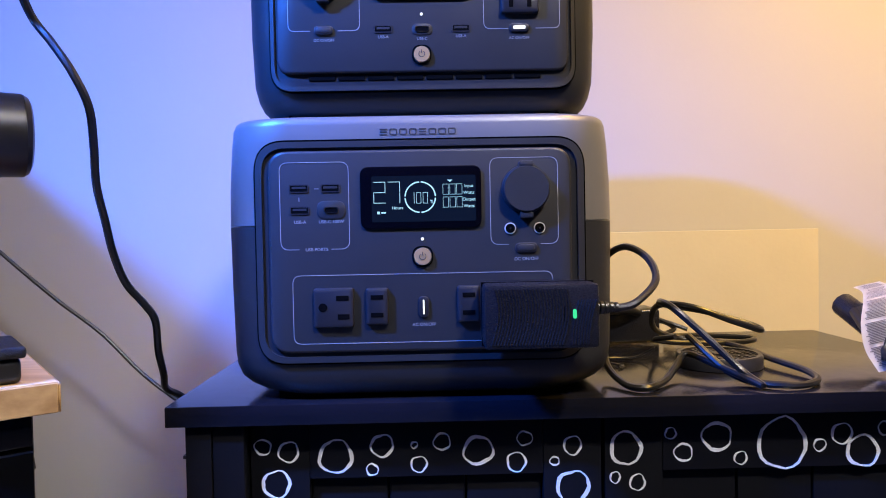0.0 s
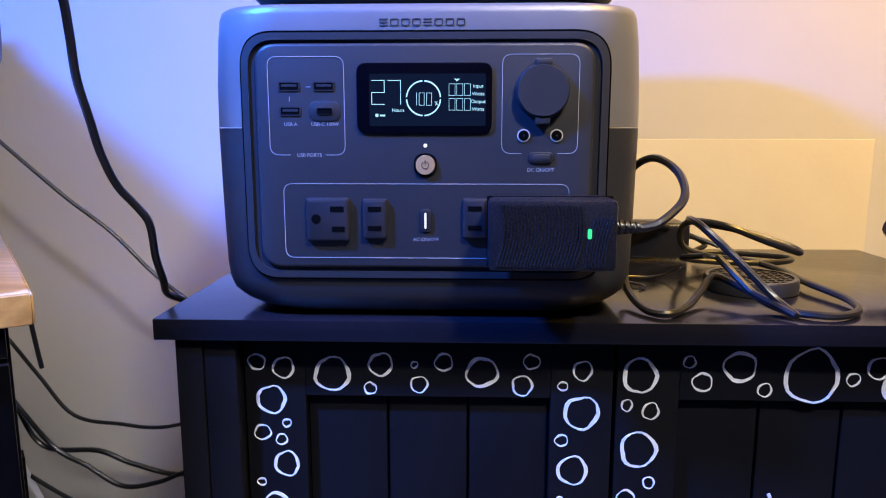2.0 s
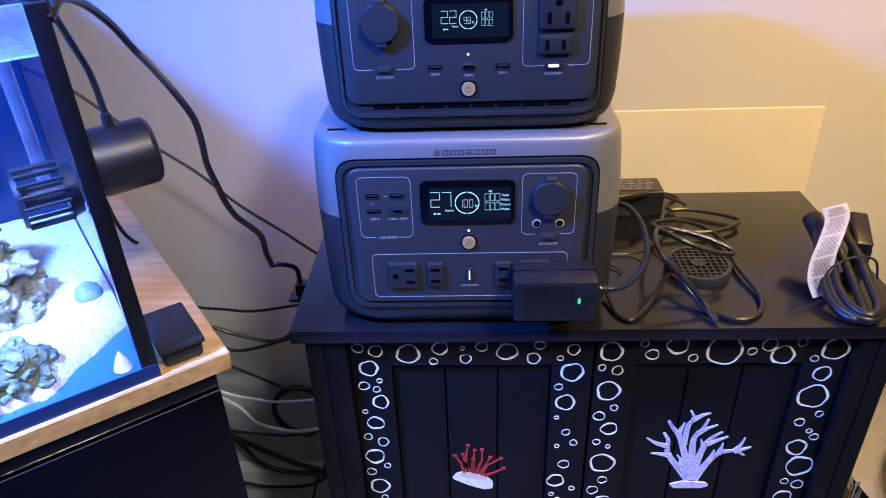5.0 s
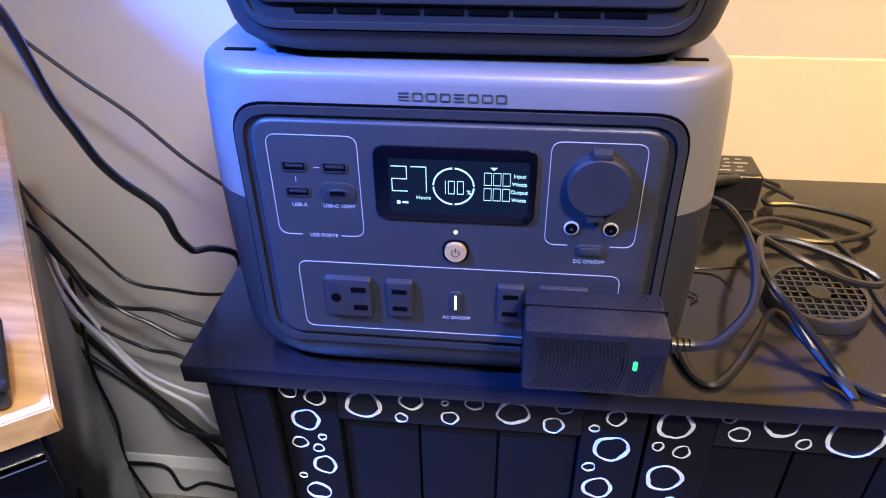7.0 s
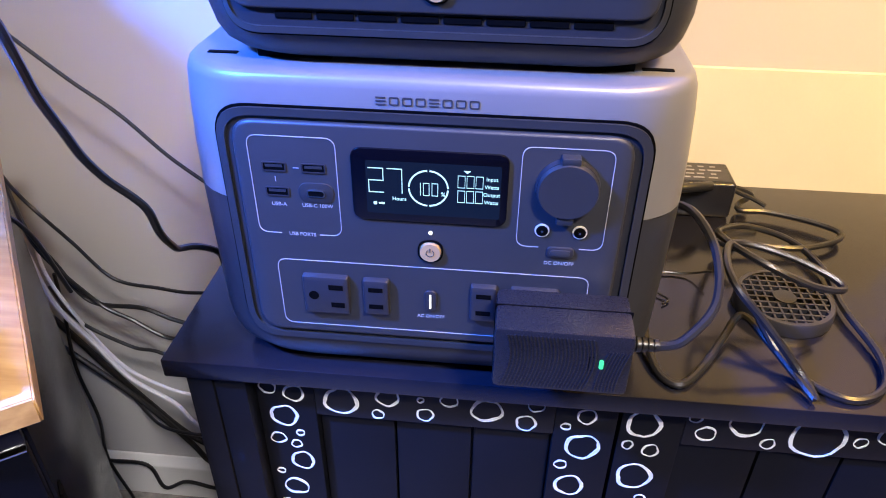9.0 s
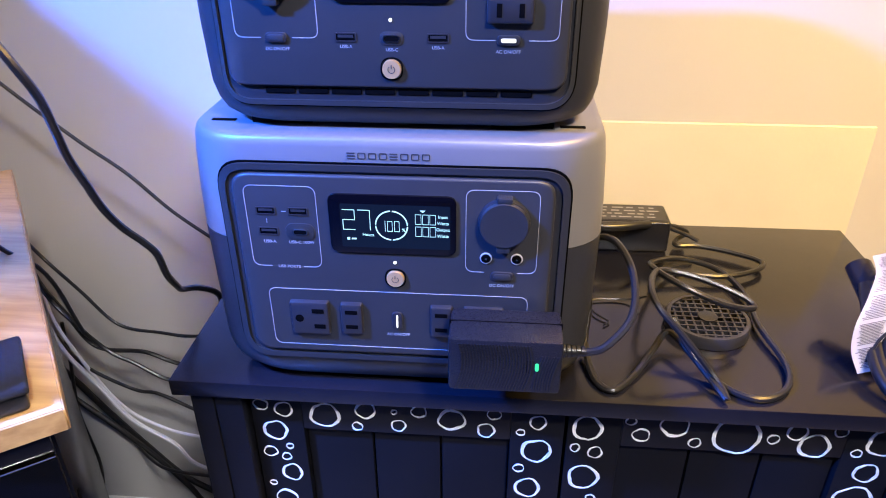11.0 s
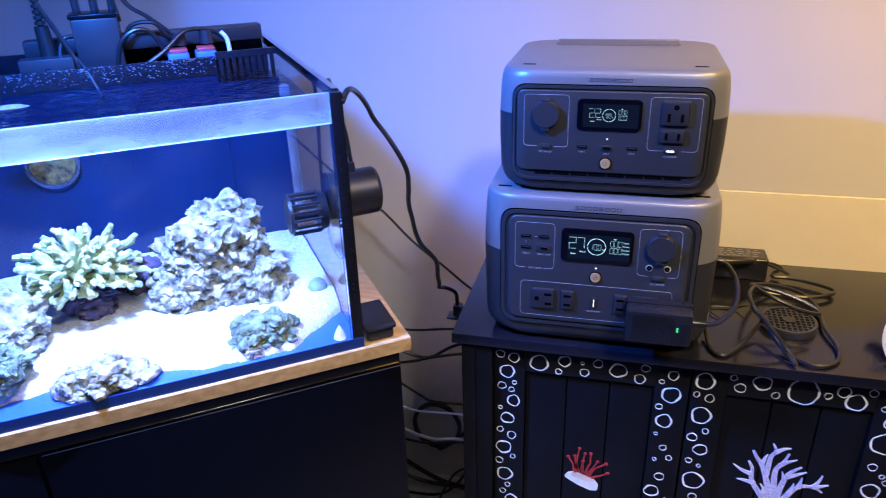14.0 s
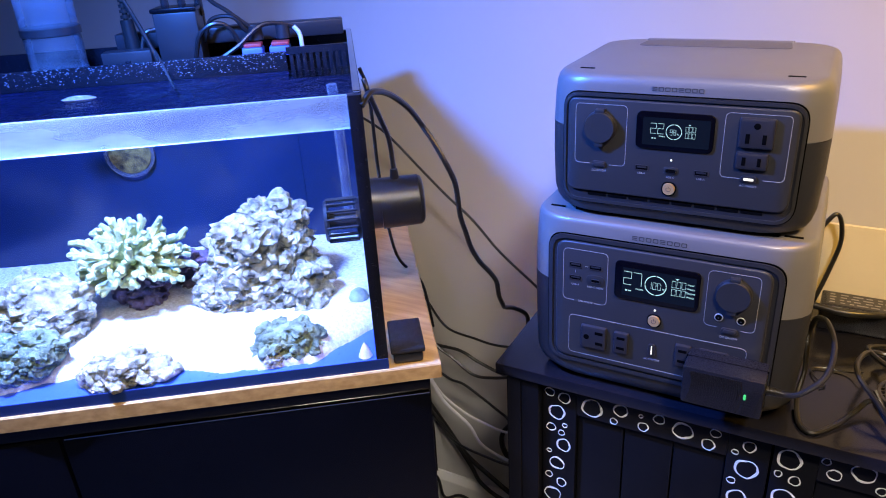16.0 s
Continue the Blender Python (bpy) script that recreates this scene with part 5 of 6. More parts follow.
stand = thing("aquarium_stand", tl(-0.35, 0.2, FLOOR_Z), "satin black laminate aquarium stand with plain doors", "stand")
part("carcass", box((-TL - 0.04, 0.014, FLOOR_Z), (0.046, TD, WT - 0.0185), 0.001), STAND, stand, m=TM)
for x0, x1 in ((-TL - 0.038, -0.362), (-0.358, 0.044)):
    part("door", box((x0, -0.001, FLOOR_Z + 0.06), (x1, 0.0135, WT - 0.040), 0.0012), STAND, stand, m=TM)
part("front_rail", box((-TL - 0.038, 0.002, WT - 0.0370), (0.044, 0.0138, WT - 0.0187), 0.001), STAND, stand, m=TM)
part("door_edge", box((-0.356, -0.0006, WT - 0.0400), (0.0435, 0.0134, WT - 0.0388)), CHROME, stand, "thin pale door edge", m=TM)
for z in (0.66, 0.40):
    part("hinge", box((0.0462, 0.020, z), (0.0478, 0.034, z + 0.07), 0.0005), GROOVE, stand, m=TM)
top = thing("stand_worktop", tl(-0.35, 0.2, WT), "pale birch wood worktop on the black stand", "worktop")
part("top_panel", box((-TL - 0.05, -0.0035, WT - 0.0180), (0.0570, TD + 0.005, WT), 0.0010, 2), WOOD, top, m=TM)
part("front_edging", box((-TL - 0.05, -0.0050, WT - 0.0180), (0.0570, -0.0035, WT - 0.0006), 0.0005, 1), WOOD, top, m=TM)
part("side_edging", box((0.0570, -0.0045, WT - 0.0180), (0.0583, TD + 0.005, WT - 0.0006), 0.0005, 1), WOOD, top, m=TM)

tank = thing("aquarium", tl(-0.35, 0.2, WT), "rimless glass reef aquarium, lit blue, brimming with rocks", "aquarium")
G = 0.006
part("tank_floor", box((-TL, 0.001, WT + 0.0003), (0, TD, TZ0 + 0.006)), BASE_BLUE, tank, "bare glass tank floor with blue light in its colour", m=TM)
fp = part("front_pane", box((-TL, 0, TZ0 + 0.0062), (-0.0125, G, WATER_Z - 0.001)), GLASS, tank, m=TM)
fs = part("front_pane_rim", box((-TL, 0, WATER_Z - 0.001), (-0.0125, G, TZ1), 0.0006), GLASS_BAND, tank, "glass above the waterline, clouded with painted reflections", m=TM)
part("side_pane", box((-G, 0.0135, TZ0 + 0.0062), (0, TD, TZ1)), GLASS_SIDE, tank, m=TM)
lp = part("side_pane", box((-TL, G + 0.0002, TZ0 + 0.0062), (-TL + G, TD - 0.001, TZ1)), GLASS, tank, m=TM)
part("corner_edge", box((-0.0123, -0.0008, TZ0), (0.0008, 0.0133, TZ1 - 0.0005), 0.0006), TANK_BLACK, tank, "black sealed glass corner", m=TM)
part("base_edge", box((-TL, -0.0012, WT + 0.0002), (0.0006, -0.0002, WT + 0.0135)), BASE_BAND, tank, "lower glass edge painted with the blue light behind it", m=TM)
part("rim_edge", box((-G - 0.0004, 0.0135, TZ1 + 0.0001), (0.0004, TD, TZ1 + 0.0012)), CHROME, tank, "bright polished glass rim", m=TM)
part("side_edge", box((0.0002, 0.0135, TZ1 - 0.012), (0.0012, TD, TZ1 - 0.0001)), TANK_BLACK, tank, m=TM)
RW = 0.335
part("rear_wall", box((-TL + G, RW, TZ0 + 0.0062), (-0.090, RW + 0.006, WATER_Z - 0.001)), REAR, tank, "black rear chamber wall with blue light in its colour", m=TM)
part("rear_wall_rim", box((-TL + G, RW - 0.0006, WATER_Z - 0.0009), (-0.090, RW + 0.006, TZ1 - 0.006), 0.001), TANK_BLACK, tank, "black salt-specked rim of the rear wall", m=TM)
part("overflow_wall", box((-0.0895, RW, TZ0 + 0.0062), (-G - 0.0005, RW + 0.006, WATER_Z - 0.012)), REAR, tank, m=TM)
for k in range(9):
    part("overflow_tooth", box((-0.086 + k * 0.0088, RW + 0.0005, WATER_Z - 0.0118), (-0.0808 + k * 0.0088, RW + 0.0055, TZ1 - 0.010), 0.0006), TANK_BLACK, tank, m=TM)
part("overflow_bar", box((-0.0895, RW, TZ1 - 0.0098), (-G - 0.0005, RW + 0.006, TZ1 - 0.001)), TANK_BLACK, tank, m=TM)
part("rear_pane", box((-TL, TD - 0.006, TZ0 + 0.0062), (-G - 0.0002, TD, TZ1)), TANK_BLACK, tank, m=TM)
part("chamber_divider", box((-0.30, RW + 0.0065, TZ0 + 0.0062), (-0.294, TD - 0.0065, TZ1 - 0.004)), TANK_BLACK, tank, m=TM)
salt = None
rng = random.Random(21)
for k in range(900):
    x = -rng.uniform(0.09, TL - 0.02)
    w = rng.uniform(0.0002, 0.0010)
    z = TZ1 - 0.0062 - rng.random() ** 1.8 * 0.021
    salt = box((x - w, RW - 0.0009, z - w * 0.6), (x + w, RW + 0.0005, z + w * 0.6), bm=salt)
tagged(part("salt_crust", salt, SALT, tank, "white salt crust on the rear wall rim", m=TM), kind="stuff")

wat = bmesh.new()
bmesh.ops.create_grid(wat, x_segments=120, y_segments=70, size=0.5)
for v in wat.verts:
    v.co = (-TL + G + 0.001 + (v.co.x + 0.5) * (TL - 2 * G - 0.002), G + 0.001 + (v.co.y + 0.5) * (RW - G - 0.002), WATER_Z)
    v.co.z += 0.0016 * noise.noise(Vector((v.co.x * 26, v.co.y * 44, 0))) + 0.0008 * noise.noise(Vector((v.co.x * 70, v.co.y * 90, 3)))
water = solo("water", wat, WATER, "clear rippled aquarium water surface", "water", kind="structure", m=TM)
for o in (fp, fs, lp, water):
    o.visible_shadow = False


def sand_height(x, y):
    """Depth of sand over the tank floor at a place in the tank's own plan."""
    edge = 0.030 + 0.016 * math.sin(x * 17 + 0.6) + 0.010 * noise.noise(Vector((x * 30, 2.0, 0)))
    if x > -0.08:
        edge += (x + 0.08) * 0.55
    d = y - edge
    h = 0.020 * min(1, max(0, d / 0.030)) ** 0.6 if d > 0 else -0.004
    return h + (0.004 * noise.noise(Vector((x * 14, y * 14, 0))) + 0.0012 * noise.noise(Vector((x * 90, y * 90, 5))) if d > 0 else 0)


FZ = TZ0 + 0.0062
sd = bmesh.new()
bmesh.ops.create_grid(sd, x_segments=260, y_segments=120, size=0.5)
for v in sd.verts:
    x, y = -TL + G + 0.002 + (v.co.x + 0.5) * (TL - 2 * G - 0.003), G + 0.001 + (v.co.y + 0.5) * (RW - G - 0.002)
    v.co = (x, y, FZ + sand_height(x, y))
solo("sand", sd, SAND, "bright white sand bed with a ragged front edge", "sand", kind="stuff", m=TM)


def rock(x, y, z, sx, sy, sz, seed, material, label, lumps=170, boxy=0.7):
    """A knobbly, porous reef rock grown from many small worn lumps, sitting on the sand."""
    rng = random.Random(seed)
    ball = bmesh.new()
    bmesh.ops.create_icosphere(ball, subdivisions=3, radius=1)
    unit = [v.co.copy() for v in ball.verts]
    tris = [[v.index for v in f.verts] for f in ball.faces]
    ball.free()
    verts, faces = [], []
    size = (sx + sy + sz * 0.5) / 3
    for k in range(lumps):
        u = (k + 0.5) / lumps
        a = k * 2.39996 + rng.uniform(-0.3, 0.3)
        up = 1 - 1.55 * u
        rad = math.sqrt(max(0.0, 1 - up * up))
        rad = rad ** boxy
        wave = 0.86 + 0.30 * noise.noise(Vector((math.cos(a) * 1.3, math.sin(a) * 1.3, up * 1.5)) + Vector((seed * 3.1, 0, 0)))
        c = Vector((x + math.cos(a) * rad * sx * 0.84 * wave, y + math.sin(a) * rad * sy * 0.84 * wave, z + (max(up, -0.5) + 0.5) / 1.5 * sz * 0.86 * wave))
        rr = size * rng.uniform(0.11, 0.27)
        flat = Vector((rng.uniform(0.8, 1.25), rng.uniform(0.8, 1.25), rng.uniform(0.6, 1.0)))
        base = len(verts)
        for n in unit:
            p = c + Vector((n.x * flat.x, n.y * flat.y, n.z * flat.z)) * rr
            d = 0.42 * noise.noise(p * 90) + 0.40 * noise.noise(p * 190) + 0.26 * noise.noise(p * 400)
            verts.append(c + (p - c) * (1 + d))
        faces += [[base + i for i in f] for f in tris]
    me = bpy.data.meshes.new("reef_rock")
    me.from_pydata(verts, [], faces)
    b = bmesh.new()
    b.from_mesh(me)
    bpy.data.meshes.remove(me)
    core = bmesh.ops.create_icosphere(b, subdivisions=3, radius=1)["verts"]
    for v in core:
        v.co = Vector((x + v.co.x * sx * 0.74, y + v.co.y * sy * 0.74, z + sz * 0.40 + v.co.z * sz * 0.40))
    return solo("reef_rock", b, material, label, "rock", "rocks in the aquarium", m=TM)


SZ = FZ + 0.012
rock(-0.140, 0.175, SZ, 0.072, 0.060, 0.138, 1, ROCK, "tall pale craggy reef rock full of holes", lumps=340, boxy=0.42)
rock(-0.110, 0.150, SZ, 0.062, 0.046, 0.062, 7, ROCK, "pale craggy rock leaning on the tall one")
rock(-0.190, 0.165, SZ, 0.044, 0.045, 0.060, 8, ROCK, "pale craggy rock at the foot of the tall one")
rock(-0.108, 0.045, FZ + 0.004, 0.052, 0.030, 0.040, 3, ROCK_GREEN, "small greenish rock near the front glass", lumps=90)
rock(-0.125, 0.020, FZ + 0.001, 0.013, 0.010, 0.018, 5, ROCK, "little pale stone at the front glass", lumps=90)
rock(-0.283, 0.028, FZ + 0.002, 0.062, 0.027, 0.032, 4, ROCK, "low flat pale rock near the front glass", lumps=90)
rock(-0.395, 0.110, SZ, 0.062, 0.050, 0.105, 6, ROCK, "large pale rock beside the coral")
rock(-0.400, 0.060, SZ, 0.050, 0.038, 0.050, 9, ROCK_GREEN, "rounded pale rock in the sand")
rock(-0.297, 0.178, SZ, 0.034, 0.032, 0.062, 10, ROCK_PURPLE, "dark purple rock carrying the coral", lumps=90)
rock(-0.235, 0.225, SZ, 0.040, 0.034, 0.060, 12, ROCK_PURPLE, "dark purple rock behind the coral", lumps=90)
rock(-0.560, 0.180, SZ, 0.080, 0.060, 0.120, 13, ROCK, "large pale reef rock")

# branching coral
rng = random.Random(17)
crl = None


def coral_branch(p, d, length, r, depth):
    """A stubby finger with a round tip and side knobs."""
    global crl
    q = p + d * length
    mid = (p + q) / 2 + Vector((rng.uniform(-1, 1), rng.uniform(-1, 1), rng.uniform(-0.3, 1))) * length * 0.10
    crl = tube([p, mid, q, q + d * r * 0.45], r, 7, 3, bm=crl, taper=r * 0.62)
    if depth == 0:
        return
    for _ in range(4):
        nd = (d + Vector((rng.uniform(-1, 1), rng.uniform(-1, 1), rng.uniform(-0.5, 0.9)))).normalized()
        coral_branch(p.lerp(q, rng.uniform(0.45, 0.95)), nd, rng.uniform(0.008, 0.014), r * 0.80, 0)


cb = Vector((-0.297, 0.166, SZ + 0.066))
for k in range(64):
    up = 1 - 1.35 * (k + 0.5) / 64
    a, flat = k * 2.39996, math.sqrt(1 - up * up)
    d = Vector((math.cos(a) * flat * 1.25, math.sin(a) * flat * 0.95, up * 0.95))
    reach = d.length * rng.uniform(0.038, 0.049)
    d.normalize()
    coral_branch(cb + d * 0.010, d, reach, 0.0058, 1)
solo("branching_coral", crl, CORAL, "cream-green branching stony coral on a dark rock", "coral", m=TM)

# snails and shells
sn = lathe([(0.0005, 0), (0.010, 0.001), (0.0125, 0.007), (0.010, 0.014), (0.005, 0.018), (0.0005, 0.019)], (0, 0, 0), 24)
solo("turban_snail_shell", sn, SNAIL, "round grey-green snail shell on the sand", "shell", m=TM @ Matrix.Translation((-0.026, 0.115, SZ + 0.004)))
sn = lathe([(0.0005, 0), (0.008, 0.001), (0.006, 0.007), (0.003, 0.014), (0.0005, 0.018)], (0, 0, 0), 16)
solo("cone_shell", sn, SHELLY, "small white pointed shell in the front corner", "shell", m=TM @ Matrix.Translation((-0.024, 0.016, FZ)))

# round algae disc on the rear wall
dk = thing("algae_disc", tl(-0.31, RW - 0.006, 1.03), "round clear disc of brown-gold algae on the rear wall", "disc")
dm = TM @ Matrix.Translation((-0.320, RW, 1.013)) @ Matrix.Scale(0.92, 4) @ Matrix.Rotation(radians(90), 4, "X")
part("disc", lathe([(0.001, 0.001), (0.031, 0.001), (0.030, 0.005), (0.001, 0.007)], (0, 0, 0), 30), ALGAE, dk, m=dm)
part("rim", lathe([(0.031, 0.0005), (0.036, 0.0005), (0.036, 0.007), (0.0315, 0.008), (0.031, 0.002)], (0, 0, 0), 36), JAR, dk, "clear rim", m=dm)

# wavemaker on the side pane: motor outside, cage inside
wm = thing("wavemaker", tl(0.02, 0.098, 0.99), "dark wavemaker pump held through the aquarium side glass", "pump")
PY, PZ = 0.105, 0.990
part("motor", rod((0.012, PY, PZ - 0.001), (0.056, PY, PZ), 0.0295, 0.0290, 40), PUMP, wm, m=TM)
mf = rod((0.0561, PY, PZ), (0.0595, PY, PZ), 0.0289, 0.0268, 40)
mf = rod((0.0595, PY, PZ), (0.0610, PY, PZ), 0.0268, 0.0235, 40, bm=mf)
part("motor_face", mf, PUMP, wm, "rounded motor end", m=TM)
part("motor_pad", rod((0.0015, PY, PZ), (0.0118, PY, PZ), 0.0290, 0.0290, 40), RUBBER, wm, m=TM)
part("cage_base", rod((-0.0075, PY, PZ - 0.016), (-0.018, PY, PZ - 0.016), 0.022, 0.025, 32), PUMP, wm, m=TM)
part("cage_front", rod((-0.050, PY, PZ - 0.016), (-0.054, PY, PZ - 0.016), 0.025, 0.023, 32), PUMP, wm, m=TM)
for k in range(16):
    a = k * math.pi / 8
    c, s = math.cos(a), math.sin(a)
    part("cage_rib", rod((-0.016, PY + 0.0245 * c, PZ - 0.016 + 0.0245 * s), (-0.051, PY + 0.0245 * c, PZ - 0.016 + 0.0245 * s), 0.0017, seg=6), PUMP, wm, m=TM)
part("propeller_hub", rod((-0.018, PY, PZ - 0.016), (-0.049, PY, PZ - 0.016), 0.010, seg=16), SOCKET, wm, m=TM)
part("cable_gland", rod((0.030, PY, PZ + 0.025), (0.030, PY, PZ + 0.039), 0.0055, 0.0042, 14), PUMP, wm, m=TM)
part("pump_cord", tube([(0.030, PY, PZ + 0.040), (0.028, PY + 0.004, PZ + 0.072), (0.020, PY - 0.010, PZ + 0.100), (0.010, PY - 0.030, PZ + 0.132), (0.006, PY - 0.024, PZ + 0.147)], 0.0028, 8, 7), RUBBER, wm, m=TM)
# clear wedge pipe inside the tank
pipe = tube([(-0.030, 0.165, 1.118), (-0.028, 0.165, 1.085), (-0.027, 0.166, 1.02), (-0.027, 0.166, 0.960)], 0.0062, 10, 4)
solo("clear_pipe", pipe, JAR, "hazy clear pipe down the inside of the tank", "pipe", m=TM)
# felt glass cleaner on the worktop
fc = thing("glass_cleaner", tl(0.03, 0.035, WT), "black felt-topped magnetic glass cleaner on the worktop", "glass cleaner")
part("cleaner_body", box((0.0065, 0.004, WT + 0.0004), (0.040, 0.064, WT + 0.015), 0.004, 3), PUMP, fc, m=TM)
part("felt_pad", box((0.0040, 0.001, WT + 0.0148), (0.0425, 0.067, WT + 0.0215), 0.0025, 3), FELT, fc, "black felt pad", m=TM)
# cable slung from the rim to the wall, and one down the outside
solo("cable", tube([tl(0.004, 0.150, 1.136), tl(0.012, 0.160, 1.10), tl(0.016, 0.200, 0.98), tl(0.030, 0.240, 0.86), tl(0.064, 0.260, 0.80), tl(0.08, 0.30, 0.70)], 0.0022, 8, 7), RUBBER, "black cable running down behind the aquarium", "cable", "loose cables by the wall")

# ---- equipment on the rear chamber ----
blk = thing("black_power_block", tl(-0.215, 0.40, TZ1), "tall blue-black power block on the rear chamber", "power block")
part("block", box((-0.262, 0.375, TZ1 - 0.03), (-0.205, 0.425, TZ1 + 0.050), 0.002), SOCKET, blk, m=TM)
part("block_cap", box((-0.264, 0.373, TZ1 + 0.0502), (-0.203, 0.427, TZ1 + 0.056), 0.002), STAND, blk, m=TM)
strip = thing("power_strip", tl(-0.3, 0.43, TZ1), "black power strip along the rear chamber rim", "power strip")
part("strip_body", box((-0.330, 0.420, TZ1 + 0.0005), (-0.010, 0.448, TZ1 + 0.022), 0.003), SOCKET, strip, m=TM)
part("inner_ledge", box((-0.330, 0.345, TZ1 - 0.02), (-0.266, 0.372, TZ1 + 0.008), 0.002), SOCKET, strip, m=TM)
plugs = thing("cable_plug", tl(-0.295, 0.40, TZ1), "black round plug standing upright on the rear chamber", "plug")
part("plug_barrel", rod((-0.295, 0.380, TZ1 - 0.010), (-0.297, 0.380, TZ1 + 0.045), 0.011, 0.0085, 14), RUBBER, plugs, m=TM)
for k in range(6):
    part("plug_ridge", rod((-0.2972, 0.380, TZ1 + 0.047 + k * 0.007), (-0.2973, 0.380, TZ1 + 0.051 + k * 0.007), 0.0066 - 0.0003 * k, seg=12), RUBBER, plugs, m=TM)
part("plug_cord", tube([(-0.297, 0.380, TZ1 + 0.04), (-0.298, 0.380, TZ1 + 0.14), (-0.305, 0.392, TZ1 + 0.24), (-0.33, 0.40, TZ1 + 0.30)], 0.0036, 8, 6), RUBBER, plugs, m=TM)
for k, x in enumerate((-0.135, -0.098)):
    v = thing("valve_plug", tl(x, 0.372, TZ1), "small blue and red plastic plug on the rear chamber", "plug", "plugs on the rear chamber")
    part("blue_body", box((x - 0.015, 0.355, TZ1 - 0.014), (x + 0.013, 0.385, TZ1 - 0.001), 0.003), BLUE_PLASTIC, v, m=TM)
    part("red_cap", box((x - 0.012, 0.358, TZ1 - 0.0008), (x + 0.012, 0.382, TZ1 + 0.004), 0.002), RED_PLASTIC, v, "red cap", m=TM)
    part("knob", rod((x + 0.004, 0.385, TZ1 + 0.006), (x + 0.004, 0.385, TZ1 + 0.024), 0.010, 0.009, 16), SOCKET, v, m=TM)
solo("white_tube", tube([(-0.068, 0.350, TZ1 - 0.012), (-0.068, 0.351, TZ1 + 0.006), (-0.070, 0.352, TZ1 + 0.016), (-0.076, 0.352, TZ1 + 0.024)], 0.0030, 8, 6), WHITE_CABLE, "short white air tube at the overflow", "tube", m=TM)
for pts in ([(-0.205, 0.40, TZ1 + 0.006), (-0.190, 0.395, TZ1 + 0.035), (-0.160, 0.390, TZ1 + 0.038), (-0.145, 0.395, TZ1 + 0.018), (-0.130, 0.405, TZ1 + 0.010)], [(-0.215, 0.375, TZ1 - 0.01), (-0.205, 0.372, TZ1 + 0.018), (-0.185, 0.372, TZ1 + 0.032), (-0.165, 0.376, TZ1 + 0.026), (-0.150, 0.380, TZ1 - 0.006)], [(-0.180, 0.355, TZ1 - 0.012), (-0.155, 0.360, TZ1 + 0.002), (-0.120, 0.375, TZ1 + 0.026), (-0.085, 0.385, TZ1 + 0.022), (-0.070, 0.39, TZ1 + 0.010)], [(-0.262, 0.380, TZ1 + 0.030), (-0.275, 0.375, TZ1 + 0.026), (-0.282, 0.370, TZ1 + 0.004), (-0.270, 0.362, TZ1 - 0.008)], [(-0.190, 0.43, TZ1 + 0.20), (-0.200, 0.41, TZ1 + 0.10), (-0.190, 0.40, TZ1 + 0.065), (-0.165, 0.395, TZ1 + 0.045), (-0.140, 0.40, TZ1 + 0.022)], [(-0.205, 0.43, TZ1 + 0.20), (-0.209, 0.42, TZ1 + 0.10), (-0.203, 0.415, TZ1 + 0.04)], [(-0.260, 0.345, TZ1 - 0.022), (-0.264, 0.352, TZ1 + 0.004), (-0.290, 0.375, TZ1 + 0.060), (-0.320, 0.390, TZ1 + 0.12)]):
    solo("cable", tube(pts, 0.0030, 8, 7), RUBBER, "black cable looped over the rear chamber", "cable", "cables on the aquarium", m=TM)
solo("thermometer_probe", tube([(-0.262, 0.352, TZ1 + 0.006), (-0.252, 0.335, TZ1 - 0.010), (-0.240, 0.322, WATER_Z - 0.010)], 0.0017, 8, 6), DARK, "thin pale probe dipping into the water", "probe", m=TM)
jar = thing("clear_jar", tl(-0.400, 0.36, TZ1), "tall hazy clear plastic reactor tube on the rear chamber", "jar")
part("tube_wall", lathe([(0.034, 0), (0.036, 0), (0.036, 0.150), (0.034, 0.150)], (0, 0, 0), 32), JAR, jar, m=TM @ Matrix.Translation((-0.398, 0.385, TZ1 - 0.02)))
part("black_collar", lathe([(0.0362, 0.0), (0.038, 0.001), (0.038, 0.010), (0.0362, 0.011)], (0, 0, 0), 32), SOCKET, jar, m=TM @ Matrix.Translation((-0.398, 0.385, TZ1 + 0.032)))
for x in (-0.470, -0.335):
    mg = lathe([(0.0005, 0), (0.010, 0), (0.014, 0.003), (0.008, 0.006), (0.0005, 0.007)], (0, 0, 0), 18)
    solo("floating_foam", mg, SALT, "white patch of foam floating on the water", "foam", m=TM @ Matrix.Translation((x, 0.245, WATER_Z - 0.001)) @ Matrix.Diagonal((1.5, 0.6, 1, 1)))

# lamp over the tank on two black arms
lampt = thing("aquarium_lamp", tl(-0.35, 0.2, 1.65), "black aquarium lamp on two arms over the water", "lamp")
LX, LY, LZ = TANK_LAMP
part("lamp_body", box((LX - 0.13, LY - 0.075, LZ), (LX + 0.13, LY + 0.075, LZ + 0.03), 0.006), STAND, lampt)
part("led_panel", box((LX - 0.105, LY - 0.062, LZ - 0.005), (LX + 0.105, LY + 0.062, LZ - 0.0005)), TANK_GLOW, lampt, "glowing blue-white light panel")
for x in (-0.255, -0.232, -0.209):
    p0, p1 = tl(x, 0.432, TZ1 + 0.0225), tl(x, 0.432, LZ + 0.03)
    part("arm", rod(p0, p1, 0.0055, seg=8), SOCKET, lampt)
    part("arm", rod(p1, Vector((LX + (x + 0.232), LY, LZ + 0.032)), 0.0055, seg=8), SOCKET, lampt)

